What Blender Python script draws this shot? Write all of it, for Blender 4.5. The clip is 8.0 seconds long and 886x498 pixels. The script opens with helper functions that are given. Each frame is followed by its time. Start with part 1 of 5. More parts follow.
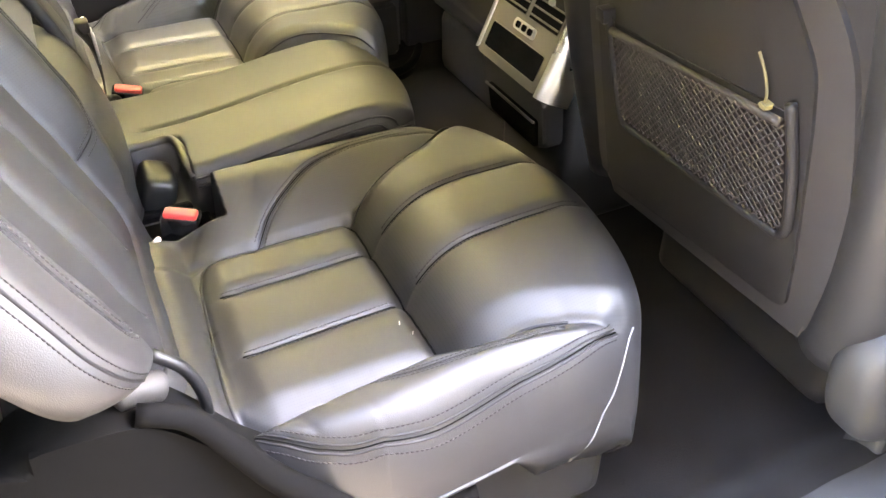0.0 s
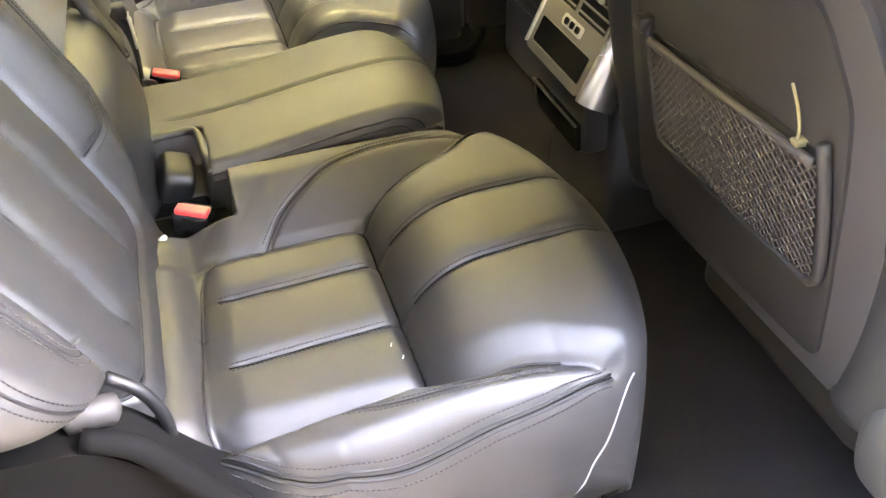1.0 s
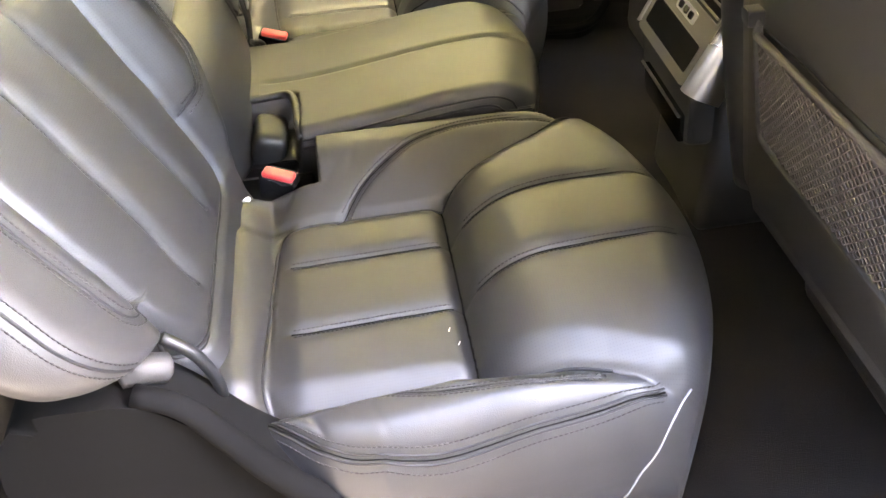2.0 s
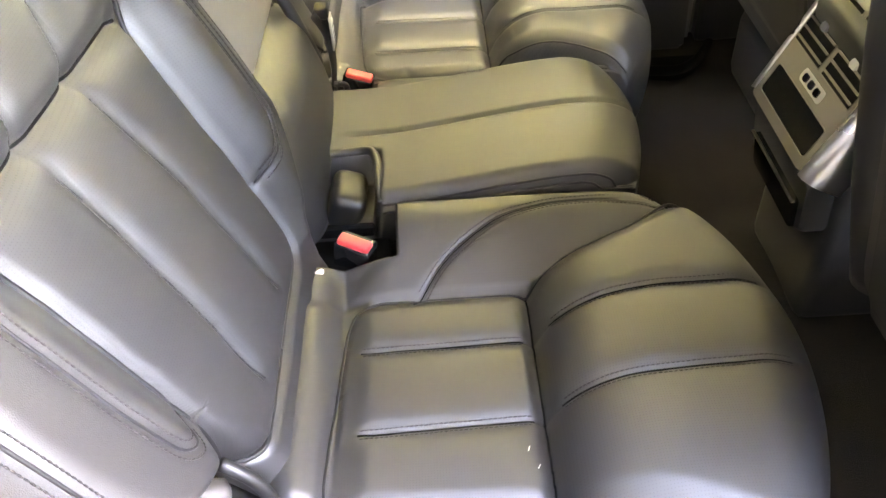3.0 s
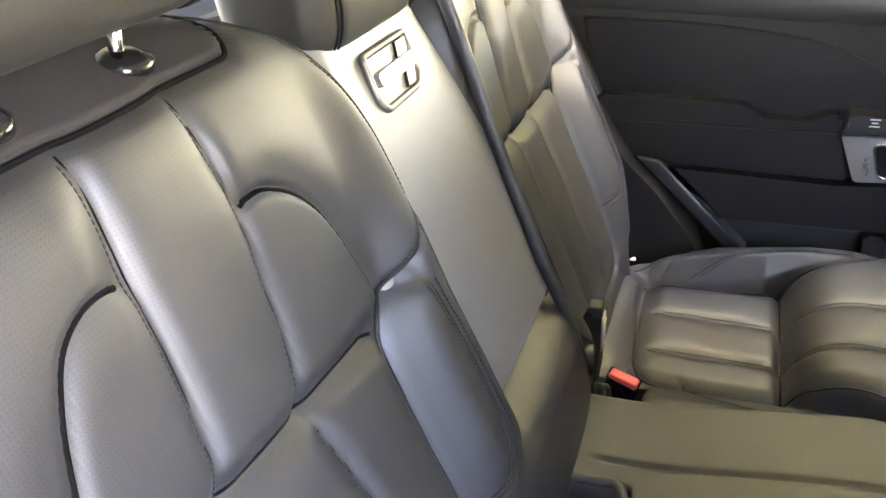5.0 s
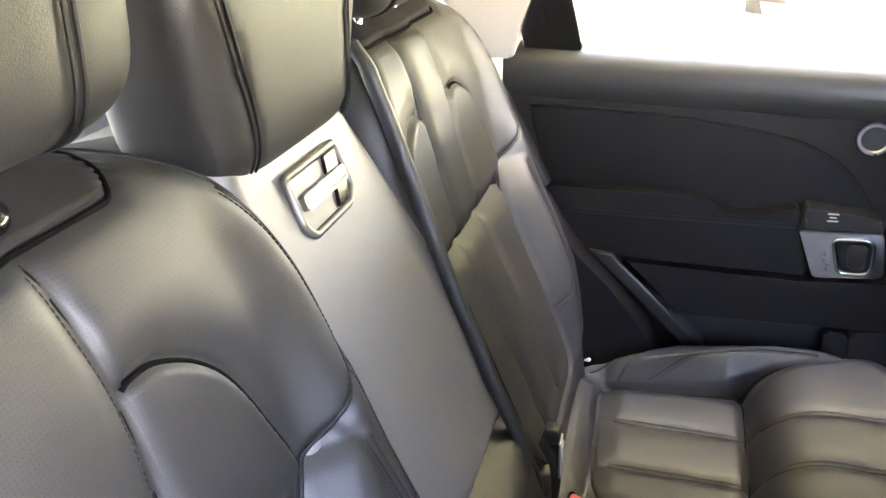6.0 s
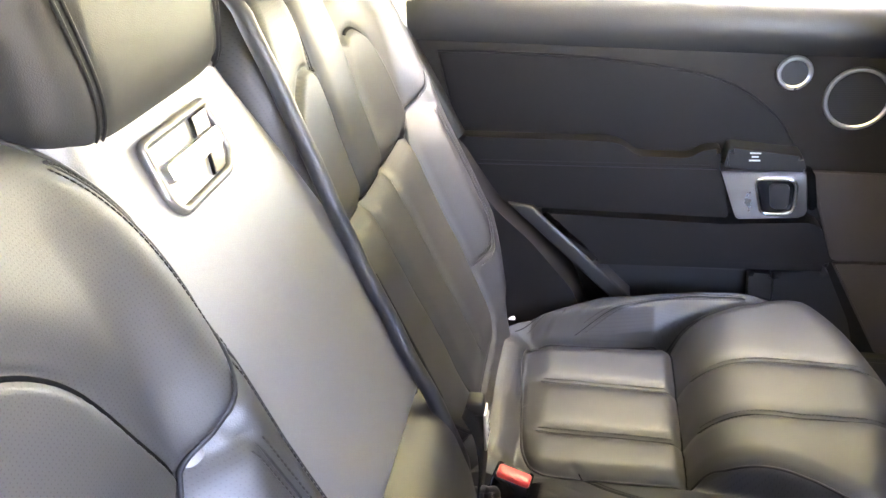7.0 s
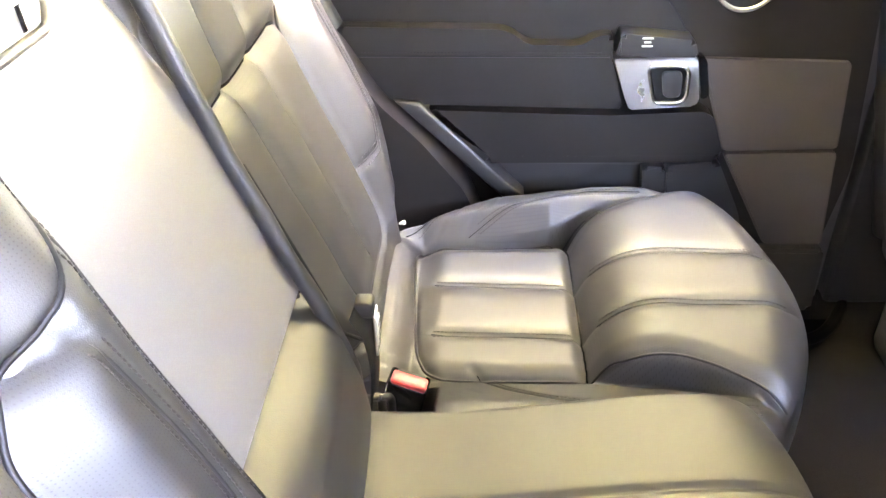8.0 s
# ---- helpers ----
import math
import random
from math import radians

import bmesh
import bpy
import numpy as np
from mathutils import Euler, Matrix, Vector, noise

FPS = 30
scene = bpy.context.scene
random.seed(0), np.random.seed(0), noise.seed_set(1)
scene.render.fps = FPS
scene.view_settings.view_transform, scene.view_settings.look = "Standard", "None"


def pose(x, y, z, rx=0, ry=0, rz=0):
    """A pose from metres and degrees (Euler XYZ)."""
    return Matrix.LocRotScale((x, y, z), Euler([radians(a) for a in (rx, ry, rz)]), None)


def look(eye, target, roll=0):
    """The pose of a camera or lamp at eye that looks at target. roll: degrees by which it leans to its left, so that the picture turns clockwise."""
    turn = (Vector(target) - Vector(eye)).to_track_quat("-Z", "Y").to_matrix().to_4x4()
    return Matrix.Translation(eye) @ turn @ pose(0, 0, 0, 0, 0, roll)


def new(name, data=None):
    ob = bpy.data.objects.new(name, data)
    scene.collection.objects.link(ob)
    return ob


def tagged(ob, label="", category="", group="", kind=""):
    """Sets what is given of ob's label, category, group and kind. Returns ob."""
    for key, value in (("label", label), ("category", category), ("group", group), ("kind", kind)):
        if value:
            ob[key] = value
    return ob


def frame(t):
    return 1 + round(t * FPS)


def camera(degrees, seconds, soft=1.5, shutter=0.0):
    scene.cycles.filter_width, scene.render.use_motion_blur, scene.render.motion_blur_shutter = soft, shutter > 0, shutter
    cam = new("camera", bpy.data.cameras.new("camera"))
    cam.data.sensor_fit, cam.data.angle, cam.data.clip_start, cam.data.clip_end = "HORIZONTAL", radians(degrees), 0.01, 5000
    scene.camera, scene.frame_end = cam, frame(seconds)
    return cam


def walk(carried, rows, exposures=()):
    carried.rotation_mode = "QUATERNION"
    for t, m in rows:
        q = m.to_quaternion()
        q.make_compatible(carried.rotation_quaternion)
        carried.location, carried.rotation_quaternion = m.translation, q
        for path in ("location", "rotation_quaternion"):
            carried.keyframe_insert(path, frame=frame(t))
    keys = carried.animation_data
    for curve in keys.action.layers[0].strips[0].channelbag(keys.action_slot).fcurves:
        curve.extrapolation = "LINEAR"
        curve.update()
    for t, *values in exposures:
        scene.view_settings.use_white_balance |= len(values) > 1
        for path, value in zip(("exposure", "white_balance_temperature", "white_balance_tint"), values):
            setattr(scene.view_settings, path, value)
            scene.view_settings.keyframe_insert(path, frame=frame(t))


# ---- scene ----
cam = camera(57.2, 8.0)
PATH = [
    (0, (-0.008, -1.155, 0.92), (0.659, 0.27, -0.315), -0.6),
    (0.5, (0.045, -1.128, 0.929), (0.695, 0.274, -0.34), -0.2),
    (1, (0.116, -1.123, 0.937), (0.556, 0.335, -0.358), -2.2),
    (2.5, (0.185, -1.08, 0.966), (0.265, 0.37, -0.408), -4.2),
    (3, (0.167, -0.968, 0.988), (0.154, 0.486, -0.385), -3.9),
    (3.5, (0.188, -0.903, 1.011), (-0.103, 0.527, -0.356), -3.5),
    (4, (0.179, -0.862, 1.02), (-0.355, 0.569, -0.27), -3.8),
    (4.5, (0.15, -0.84, 1.033), (-0.478, 0.723, -0.045), -4.5),
    (5, (0.15, -0.782, 1.047), (-0.489, 0.85, 0.084), -4.0),
    (5.2, (0.153, -0.768, 1.055), (-0.483, 0.889, 0.132), -4.1),
    (6.3, (0.108, -0.622, 1.067), (-0.373, 1.125, 0.222), -2.4),
    (6.5, (0.111, -0.608, 1.062), (-0.349, 1.134, 0.193), -2.8),
    (7, (0.12, -0.573, 1.039), (-0.227, 1.146, 0.078), -3.4),
    (7.5, (0.124, -0.539, 0.992), (-0.029, 1.179, -0.021), -2.0),
    (8, (0.123, -0.526, 0.959), (0.034, 1.133, -0.155), -1.5),
]
EXPOSURES = [(0, 8.6, 8500, 24), (1, 8.65, 8500, 24), (2.5, 8.45, 8300, 25), (3.5, 8.6, 8100, 25), (4, 8.6, 7900, 26), (4.5, 8.2, 7600, 28), (5, 7.5, 7100, 30),
             (5.2, 7.35, 7000, 31), (6.3, 7.3, 6700, 33), (6.5, 7.4, 6700, 33), (7, 8.2, 6700, 34), (7.5, 8.95, 7100, 34), (8, 9.2, 7200, 34)]
walk(cam, [(t, look(eye, target, roll)) for t, eye, target, roll in PATH], EXPOSURES)

# ---- light ----
SUN_ELEVATION, SUN_TURN = 44.0, 90.0
world = bpy.data.worlds.new("sky")
scene.world = world
world.use_nodes = True
wn = world.node_tree.nodes
sky = wn.new("ShaderNodeTexSky")
sky.sky_type, sky.sun_disc = "NISHITA", False
sky.dust_density, sky.air_density = 0.8, 1.1
sky.sun_elevation, sky.sun_rotation = radians(SUN_ELEVATION), radians(SUN_TURN)
world.node_tree.links.new(sky.outputs["Color"], wn["Background"].inputs["Color"])
wn["Background"].inputs["Strength"].default_value = 0.10
sun = new("sun", bpy.data.lights.new("sun", "SUN"))
sun.data.energy, sun.data.angle, sun.data.color = 5.0, radians(0.6), (1.0, 0.95, 0.88)
a = radians(SUN_TURN)
toward = Vector((math.sin(a), math.cos(a), math.tan(radians(SUN_ELEVATION))))
sun.matrix_world = look(toward * 10, (0, 0, 0))


# ---- materials ----
def material(name, colour, rough=0.5, metal=0.0, spec=0.5, grain=400.0, bump=0.1, vary=0.15, wear=0.1, coat=0.0, sheen=0.0, dots=None, cells=False):
    """A surface with fine grain, broad unevenness of tone and of gloss; dots: the two axes of a punched leather."""
    m = bpy.data.materials.new(name)
    m.use_nodes = True
    n, l = m.node_tree.nodes, m.node_tree.links
    b = n["Principled BSDF"]
    b.inputs["Metallic"].default_value = metal
    b.inputs["Specular IOR Level"].default_value = spec
    b.inputs["Coat Weight"].default_value = coat
    b.inputs["Coat Roughness"].default_value = 0.3
    b.inputs["Sheen Weight"].default_value = sheen
    co = n.new("ShaderNodeTexCoord")
    big = n.new("ShaderNodeTexNoise")
    big.inputs["Scale"].default_value, big.inputs["Detail"].default_value = 9.0, 5.0
    l.new(co.outputs["Object"], big.inputs["Vector"])
    if cells:
        fine = n.new("ShaderNodeTexVoronoi")
        fine.inputs["Scale"].default_value = grain
        out = fine.outputs["Distance"]
    else:
        fine = n.new("ShaderNodeTexNoise")
        fine.inputs["Scale"].default_value, fine.inputs["Detail"].default_value = grain, 3.0
        out = fine.outputs["Fac"]
    l.new(co.outputs["Object"], fine.inputs["Vector"])
    ramp = n.new("ShaderNodeMapRange")
    ramp.inputs["To Min"].default_value, ramp.inputs["To Max"].default_value = 1 - vary, 1 + vary
    l.new(big.outputs["Fac"], ramp.inputs["Value"])
    ramp2 = n.new("ShaderNodeMapRange")
    ramp2.inputs["To Min"].default_value, ramp2.inputs["To Max"].default_value = 1 - vary, 1 + vary
    l.new(out, ramp2.inputs["Value"])
    mul = n.new("ShaderNodeMath")
    mul.operation = "MULTIPLY"
    l.new(ramp.outputs["Result"], mul.inputs[0])
    l.new(ramp2.outputs["Result"], mul.inputs[1])
    col = n.new("ShaderNodeVectorMath")
    col.operation = "SCALE"
    col.inputs[0].default_value = colour
    l.new(mul.outputs["Value"], col.inputs["Scale"])
    rr = n.new("ShaderNodeMapRange")
    rr.inputs["To Min"].default_value, rr.inputs["To Max"].default_value = rough * (1 - wear), rough * (1 + wear)
    l.new(big.outputs["Fac"], rr.inputs["Value"])
    l.new(rr.outputs["Result"], b.inputs["Roughness"])
    bp = n.new("ShaderNodeBump")
    bp.inputs["Strength"].default_value, bp.inputs["Distance"].default_value = bump, 0.001
    l.new(out, bp.inputs["Height"])
    l.new(bp.outputs["Normal"], b.inputs["Normal"])
    if dots:
        sep = n.new("ShaderNodeSeparateXYZ")
        l.new(co.outputs["Object"], sep.inputs["Vector"])
        parts = []
        for axis in dots:
            f = n.new("ShaderNodeMath")
            f.operation, f.inputs[1].default_value = "PINGPONG", 0.0015
            l.new(sep.outputs[axis], f.inputs[0])
            s = n.new("ShaderNodeMath")
            s.operation = "SUBTRACT"
            s.inputs[0].default_value = 0.0015
            l.new(f.outputs["Value"], s.inputs[1])
            q = n.new("ShaderNodeMath")
            q.operation, q.inputs[1].default_value = "POWER", 2.0
            l.new(s.outputs["Value"], q.inputs[0])
            parts.append(q)
        add = n.new("ShaderNodeMath")
        l.new(parts[0].outputs["Value"], add.inputs[0])
        l.new(parts[1].outputs["Value"], add.inputs[1])
        root = n.new("ShaderNodeMath")
        root.operation = "SQRT"
        l.new(add.outputs["Value"], root.inputs[0])
        hole = n.new("ShaderNodeMapRange")
        hole.inputs["From Min"].default_value, hole.inputs["From Max"].default_value = 0.0002, 0.0006
        hole.inputs["To Min"].default_value = 0.7
        l.new(root.outputs["Value"], hole.inputs["Value"])
        dark = n.new("ShaderNodeVectorMath")
        dark.operation = "SCALE"
        l.new(col.outputs["Vector"], dark.inputs[0])
        l.new(hole.outputs["Result"], dark.inputs["Scale"])
        col = dark
        bp2 = n.new("ShaderNodeBump")
        bp2.inputs["Strength"].default_value, bp2.inputs["Distance"].default_value = 0.11, 0.0006
        l.new(hole.outputs["Result"], bp2.inputs["Height"])
        l.new(bp.outputs["Normal"], bp2.inputs["Normal"])
        l.new(bp2.outputs["Normal"], b.inputs["Normal"])
        sp = n.new("ShaderNodeMath")
        sp.operation, sp.inputs[1].default_value = "MULTIPLY", spec
        l.new(hole.outputs["Result"], sp.inputs[0])
        l.new(sp.outputs["Value"], b.inputs["Specular IOR Level"])
    l.new(col.outputs["Vector"], b.inputs["Base Color"])
    return m


LEATHER = material("black_leather", (0.0125, 0.0122, 0.0124), 0.51, spec=0.75, grain=1100, bump=0.16, vary=0.2, wear=0.15, cells=True)
SMOOTH = material("smooth_black_leather", (0.0125, 0.0122, 0.0124), 0.47, spec=0.75, grain=1100, bump=0.12, vary=0.15, cells=True)
# Base colour lifted far above the leathers so the armrest back reads lit.
VINYL = material("smooth_brightened_grey_vinyl", (0.120, 0.116, 0.112), 0.45, spec=0.8, grain=900, bump=0.10, vary=0.10, cells=True)
SEAM = material("dark_seam_leather", (0.006, 0.006, 0.0062), 0.48, spec=0.45, grain=900, bump=0.2)
PUNCHED = material("punched_black_leather", (0.0125, 0.0122, 0.0124), 0.54, spec=0.75, grain=1100, bump=0.14, vary=0.2, dots="XY")
PUNCHED_UP = material("punched_black_leather_upright", (0.0125, 0.0122, 0.0124), 0.54, spec=0.75, grain=1100, bump=0.14, vary=0.2, dots="YZ")
THREAD = material("dark_thread", (0.018, 0.017, 0.0165), 0.7, spec=0.25, grain=2000, bump=0.3)
PIPING = material("black_piping", (0.007, 0.007, 0.008), 0.5, spec=0.3, grain=1500, bump=0.1)
# Near-black: paints the shade inside creases, and colours the top cover piping.
CREASE = material("matte_black_crease_shade_and_piping", (0.003, 0.003, 0.003), 0.9, spec=0.05, grain=1500, bump=0.1)
PALE_PIPING = material("pale_grey_piping", (0.17, 0.17, 0.18), 0.4, grain=1500, bump=0.1)
PLASTIC = material("black_grained_plastic", (0.025, 0.0238, 0.0228), 0.52, spec=0.35, grain=1200, bump=0.25, cells=True)
SHELL = material("grey_black_seat_shell", (0.040, 0.0375, 0.036), 0.5, spec=0.5, grain=1200, bump=0.15, cells=True)
SATIN = material("dark_satin_plastic", (0.022, 0.021, 0.021), 0.36, spec=0.5, grain=1200, bump=0.1)
GLOSS = material("gloss_black_plastic", (0.008, 0.008, 0.008), 0.12, grain=100, bump=0.01)
DOORSKIN = material("brown_black_soft_trim", (0.016, 0.0136, 0.0124), 0.6, spec=0.22, grain=1300, bump=0.3, cells=True)
DOORCLOTH = material("grey_brown_trim", (0.075, 0.066, 0.061), 0.6, spec=0.3, grain=1300, bump=0.25, cells=True)
DOORLEATHER = material("door_black_leather", (0.0115, 0.0098, 0.009), 0.5, spec=0.25, grain=900, bump=0.2, cells=True)
SILL = material("grey_black_soft_sill", (0.028, 0.027, 0.026), 0.36, spec=0.6, grain=900, bump=0.15, cells=True)
STRIP = material("dark_leather_strip", (0.0125, 0.0125, 0.013), 0.46, spec=0.8, grain=900, bump=0.15, cells=True)
CARPET = material("black_carpet", (0.0112, 0.0096, 0.0087), 0.95, spec=0.05, grain=700, bump=0.9, vary=0.6, sheen=0.03)
SILVER = material("satin_silver", (0.62, 0.62, 0.63), 0.28, metal=1.0, grain=300, bump=0.02, vary=0.04)
CHROME = material("chrome", (0.75, 0.75, 0.76), 0.1, metal=1.0, grain=300, bump=0.01, vary=0.03)
BRONZE = material("satin_grey_fascia", (0.19, 0.178, 0.16), 0.38, metal=0.55, grain=900, bump=0.03, vary=0.06)
GUNMETAL = material("grey_latch_metal", (0.17, 0.162, 0.15), 0.38, metal=0.6, grain=900, bump=0.03, vary=0.06)
RED = material("red_button_plastic", (0.62, 0.055, 0.06), 0.35, grain=500, bump=0.02, vary=0.08)
WHITE = material("white_plastic", (0.75, 0.75, 0.73), 0.35, grain=500, bump=0.02, vary=0.05)
WEBBING = material("black_webbing", (0.008, 0.008, 0.009), 0.8, spec=0.2, grain=1600, bump=0.5)
NETTING = material("black_elastic_netting", (0.048, 0.042, 0.036), 0.65, grain=1500, bump=0.3)
HEADLINER = material("ivory_headliner", (0.57, 0.55, 0.51), 0.9, spec=0.1, grain=1200, bump=0.3, vary=0.05)
PILLAR = material("ivory_pillar_trim", (0.55, 0.50, 0.45), 0.7, spec=0.3, grain=1200, bump=0.15, vary=0.05)
LABEL_YELLOW = material("yellow_tag", (0.19, 0.165, 0.085), 0.8, grain=300)
PAINT = material("grey_car_paint", (0.06, 0.06, 0.065), 0.25, spec=0.5, grain=600, bump=0.01, coat=0.6)
SUEDE = material("dark_suede", (0.016, 0.0145, 0.0145), 0.85, spec=0.2, grain=900, bump=0.4, vary=0.3)
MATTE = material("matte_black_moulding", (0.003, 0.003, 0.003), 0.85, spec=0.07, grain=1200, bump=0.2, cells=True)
RUBBER = material("black_rubber_seal", (0.012, 0.012, 0.012), 0.6, grain=700, bump=0.2)
GRASS = material("sunlit_grass", (0.33, 0.33, 0.15), 0.9, spec=0.1, grain=60, bump=0.6, vary=0.4)
# Grey of the two unseen light-blocking walls, kept low to limit bounce.
SCREEN_WALL = material("grey_screen_wall", (0.11, 0.11, 0.112), 0.9, spec=0.2, grain=60, bump=0.6, vary=0.3)
ASPHALT = material("dark_asphalt", (0.032, 0.032, 0.034), 0.85, spec=0.3, grain=120, bump=0.6, vary=0.35)
LEAF = material("yellow_green_leaves", (0.42, 0.405, 0.28), 0.7, spec=0.3, grain=80, bump=0.1, vary=0.4)
BARK = material("brown_bark", (0.10, 0.07, 0.05), 0.9, grain=40, bump=0.8, vary=0.3)
thin = LEAF.node_tree.nodes.new("ShaderNodeBsdfTranslucent")
thin.inputs["Color"].default_value = (0.55, 0.52, 0.42, 1)
both = LEAF.node_tree.nodes.new("ShaderNodeMixShader")
LEAF.node_tree.links.new(LEAF.node_tree.nodes["Principled BSDF"].outputs["BSDF"], both.inputs[1])
LEAF.node_tree.links.new(thin.outputs["BSDF"], both.inputs[2])
LEAF.node_tree.links.new(both.outputs["Shader"], LEAF.node_tree.nodes["Material Output"].inputs["Surface"])
def window_glass(name, tint):
    m = bpy.data.materials.new(name)
    m.use_nodes = True
    gn, gl = m.node_tree.nodes, m.node_tree.links
    clear, gloss, mix = gn.new("ShaderNodeBsdfTransparent"), gn.new("ShaderNodeBsdfGlossy"), gn.new("ShaderNodeMixShader")
    clear.inputs["Color"].default_value = (*tint, 1)
    gloss.inputs["Roughness"].default_value = 0.01
    mix.inputs["Fac"].default_value = 0.02
    gl.new(clear.outputs["BSDF"], mix.inputs[1])
    gl.new(gloss.outputs["BSDF"], mix.inputs[2])
    gl.new(mix.outputs["Shader"], gn["Material Output"].inputs["Surface"])
    return m


GLASS = window_glass("green_tinted_window_glass", (0.88, 0.925, 0.89))
WINDSCREEN = window_glass("windscreen_glass", (0.91, 0.94, 0.93))


# ---- building helpers ----
def mesh_part(name, verts, faces, mat, parent=None, label="", normals=None, smooth=True):
    me = bpy.data.meshes.new(name)
    me.from_pydata([tuple(map(float, v)) for v in verts], [], [tuple(map(int, f)) for f in faces])
    me.materials.append(mat)
    me.update()
    if smooth:
        me.shade_smooth()
    if normals is not None:
        me.normals_split_custom_set_from_vertices([tuple(map(float, v)) for v in normals])
    ob = new(name, me)
    ob.parent = parent
    if label:
        tagged(ob, label)
    return ob


def part(name, bm, mat, parent=None, label="", smooth=False):
    """Links a bmesh as one mesh object under a thing or a part."""
    bmesh.ops.recalc_face_normals(bm, faces=bm.faces)
    me = bpy.data.meshes.new(name)
    bm.to_mesh(me)
    bm.free()
    me.materials.append(mat)
    if smooth:
        me.shade_smooth()
        me.set_sharp_from_angle(angle=radians(38))
    ob = new(name, me)
    ob.parent = parent
    if label:
        tagged(ob, label)
    return ob


def thing(name, label, category, group="", kind="", at=(0, 0, 0)):
    ob = new(name)
    ob.location = at
    ob.empty_display_size = 0.05
    return tagged(ob, label, category, group, kind)


def S(t):
    t = np.clip(t, 0, 1)
    return t * t * (3 - 2 * t)


WAVES = [(random.Random(k).uniform(35, 120), random.Random(k + 50).uniform(0, 6.28), random.Random(k + 90).uniform(0, 6.28)) for k in range(9)]


def ripple(u, v):
    """The faint unevenness of stretched leather over foam."""
    return sum(np.sin(f * (u * math.cos(d) + v * math.sin(d)) + p) * 0.013 / f for f, d, p in WAVES)


def bell(d, width):
    return np.exp(-(d / width) ** 2)


def curve(points, n=60):
    """A smooth line through a few control points of any dimension, at even steps."""
    p = np.array(points, float)
    q = np.vstack([2 * p[0] - p[1], p, 2 * p[-1] - p[-2]])
    out = []
    for i in range(1, len(q) - 2):
        for t in np.linspace(0, 1, 24, endpoint=False):
            a0, a1, a2, a3 = q[i - 1], q[i], q[i + 1], q[i + 2]
            out.append(0.5 * (2 * a1 + (a2 - a0) * t + (2 * a0 - 5 * a1 + 4 * a2 - a3) * t ** 2 + (3 * a1 - a0 - 3 * a2 + a3) * t ** 3))
    out.append(p[-1])
    out = np.array(out)
    d = np.r_[0, np.cumsum(np.linalg.norm(np.diff(out, axis=0), axis=1))]
    s = np.linspace(0, d[-1], n)
    return np.stack([np.interp(s, d, out[:, k]) for k in range(p.shape[1])], 1)


def gap(x, y, line):
    """The distance in the plane from each point to a line of points."""
    best = np.full(np.shape(x), 9.0)
    for (ax, ay), (bx, by) in zip(line[:-1], line[1:]):
        dx, dy = bx - ax, by - ay
        t = np.clip(((x - ax) * dx + (y - ay) * dy) / (dx * dx + dy * dy + 1e-12), 0, 1)
        best = np.minimum(best, np.hypot(x - ax - t * dx, y - ay - t * dy))
    return best


def tube(points, radius, sides=8, close=False):
    """Verts and faces of a round cord along a line."""
    p = np.array(points, float)
    t = np.gradient(p, axis=0)
    t /= np.linalg.norm(t, axis=1)[:, None] + 1e-12
    up = np.array([0.13, 0.31, 0.94])
    a = np.cross(t, up)
    a /= np.linalg.norm(a, axis=1)[:, None] + 1e-12
    b = np.cross(t, a)
    ang = np.linspace(0, 2 * np.pi, sides, endpoint=False)
    r = np.broadcast_to(np.array(radius, float), (len(p),))
    v = p[:, None] + r[:, None, None] * (np.cos(ang)[None, :, None] * a[:, None] + np.sin(ang)[None, :, None] * b[:, None])
    f = []
    for i in range(len(p) - 1):
        for k in range(sides):
            k2 = (k + 1) % sides
            f.append((i * sides + k, i * sides + k2, (i + 1) * sides + k2, (i + 1) * sides + k))
    f.append(tuple(range(sides - 1, -1, -1)))
    f.append(tuple((len(p) - 1) * sides + k for k in range(sides)))
    return v.reshape(-1, 3), f


def cord(name, points, radius, mat, parent, label="", sides=8):
    v, f = tube(points, radius, sides)
    return mesh_part(name, v, f, mat, parent, label)


def stitch_row(points, pitch=0.0052, length=0.0045, thick=0.0009):
    """Short raised stitches, end to end, along a line."""
    p = np.array(points, float)
    d = np.r_[0, np.cumsum(np.linalg.norm(np.diff(p, axis=0), axis=1))]
    v, f = [], []
    for s in np.arange(pitch / 2, d[-1] - length, pitch):
        e = [np.array([np.interp(q, d, p[:, k]) for k in range(3)]) for q in (s, s + length)]
        tv, tf = tube([e[0], 0.5 * (e[0] + e[1]), e[1]], [thick * 0.5, thick, thick * 0.5], 5)
        n = len(v)
        v += list(tv)
        f += [tuple(i + n for i in q) for q in tf]
    return v, f


def stitching(lines, parent, mat=None):
    v, f = [], []
    for line in lines:
        a, b = stitch_row(line)
        n = len(v)
        v += a
        f += [tuple(i + n for i in q) for q in b]
    ob = mesh_part("stitching", v, f, mat or THREAD, parent, "raised dark seam stitches")
    return tagged(ob, kind="stuff")


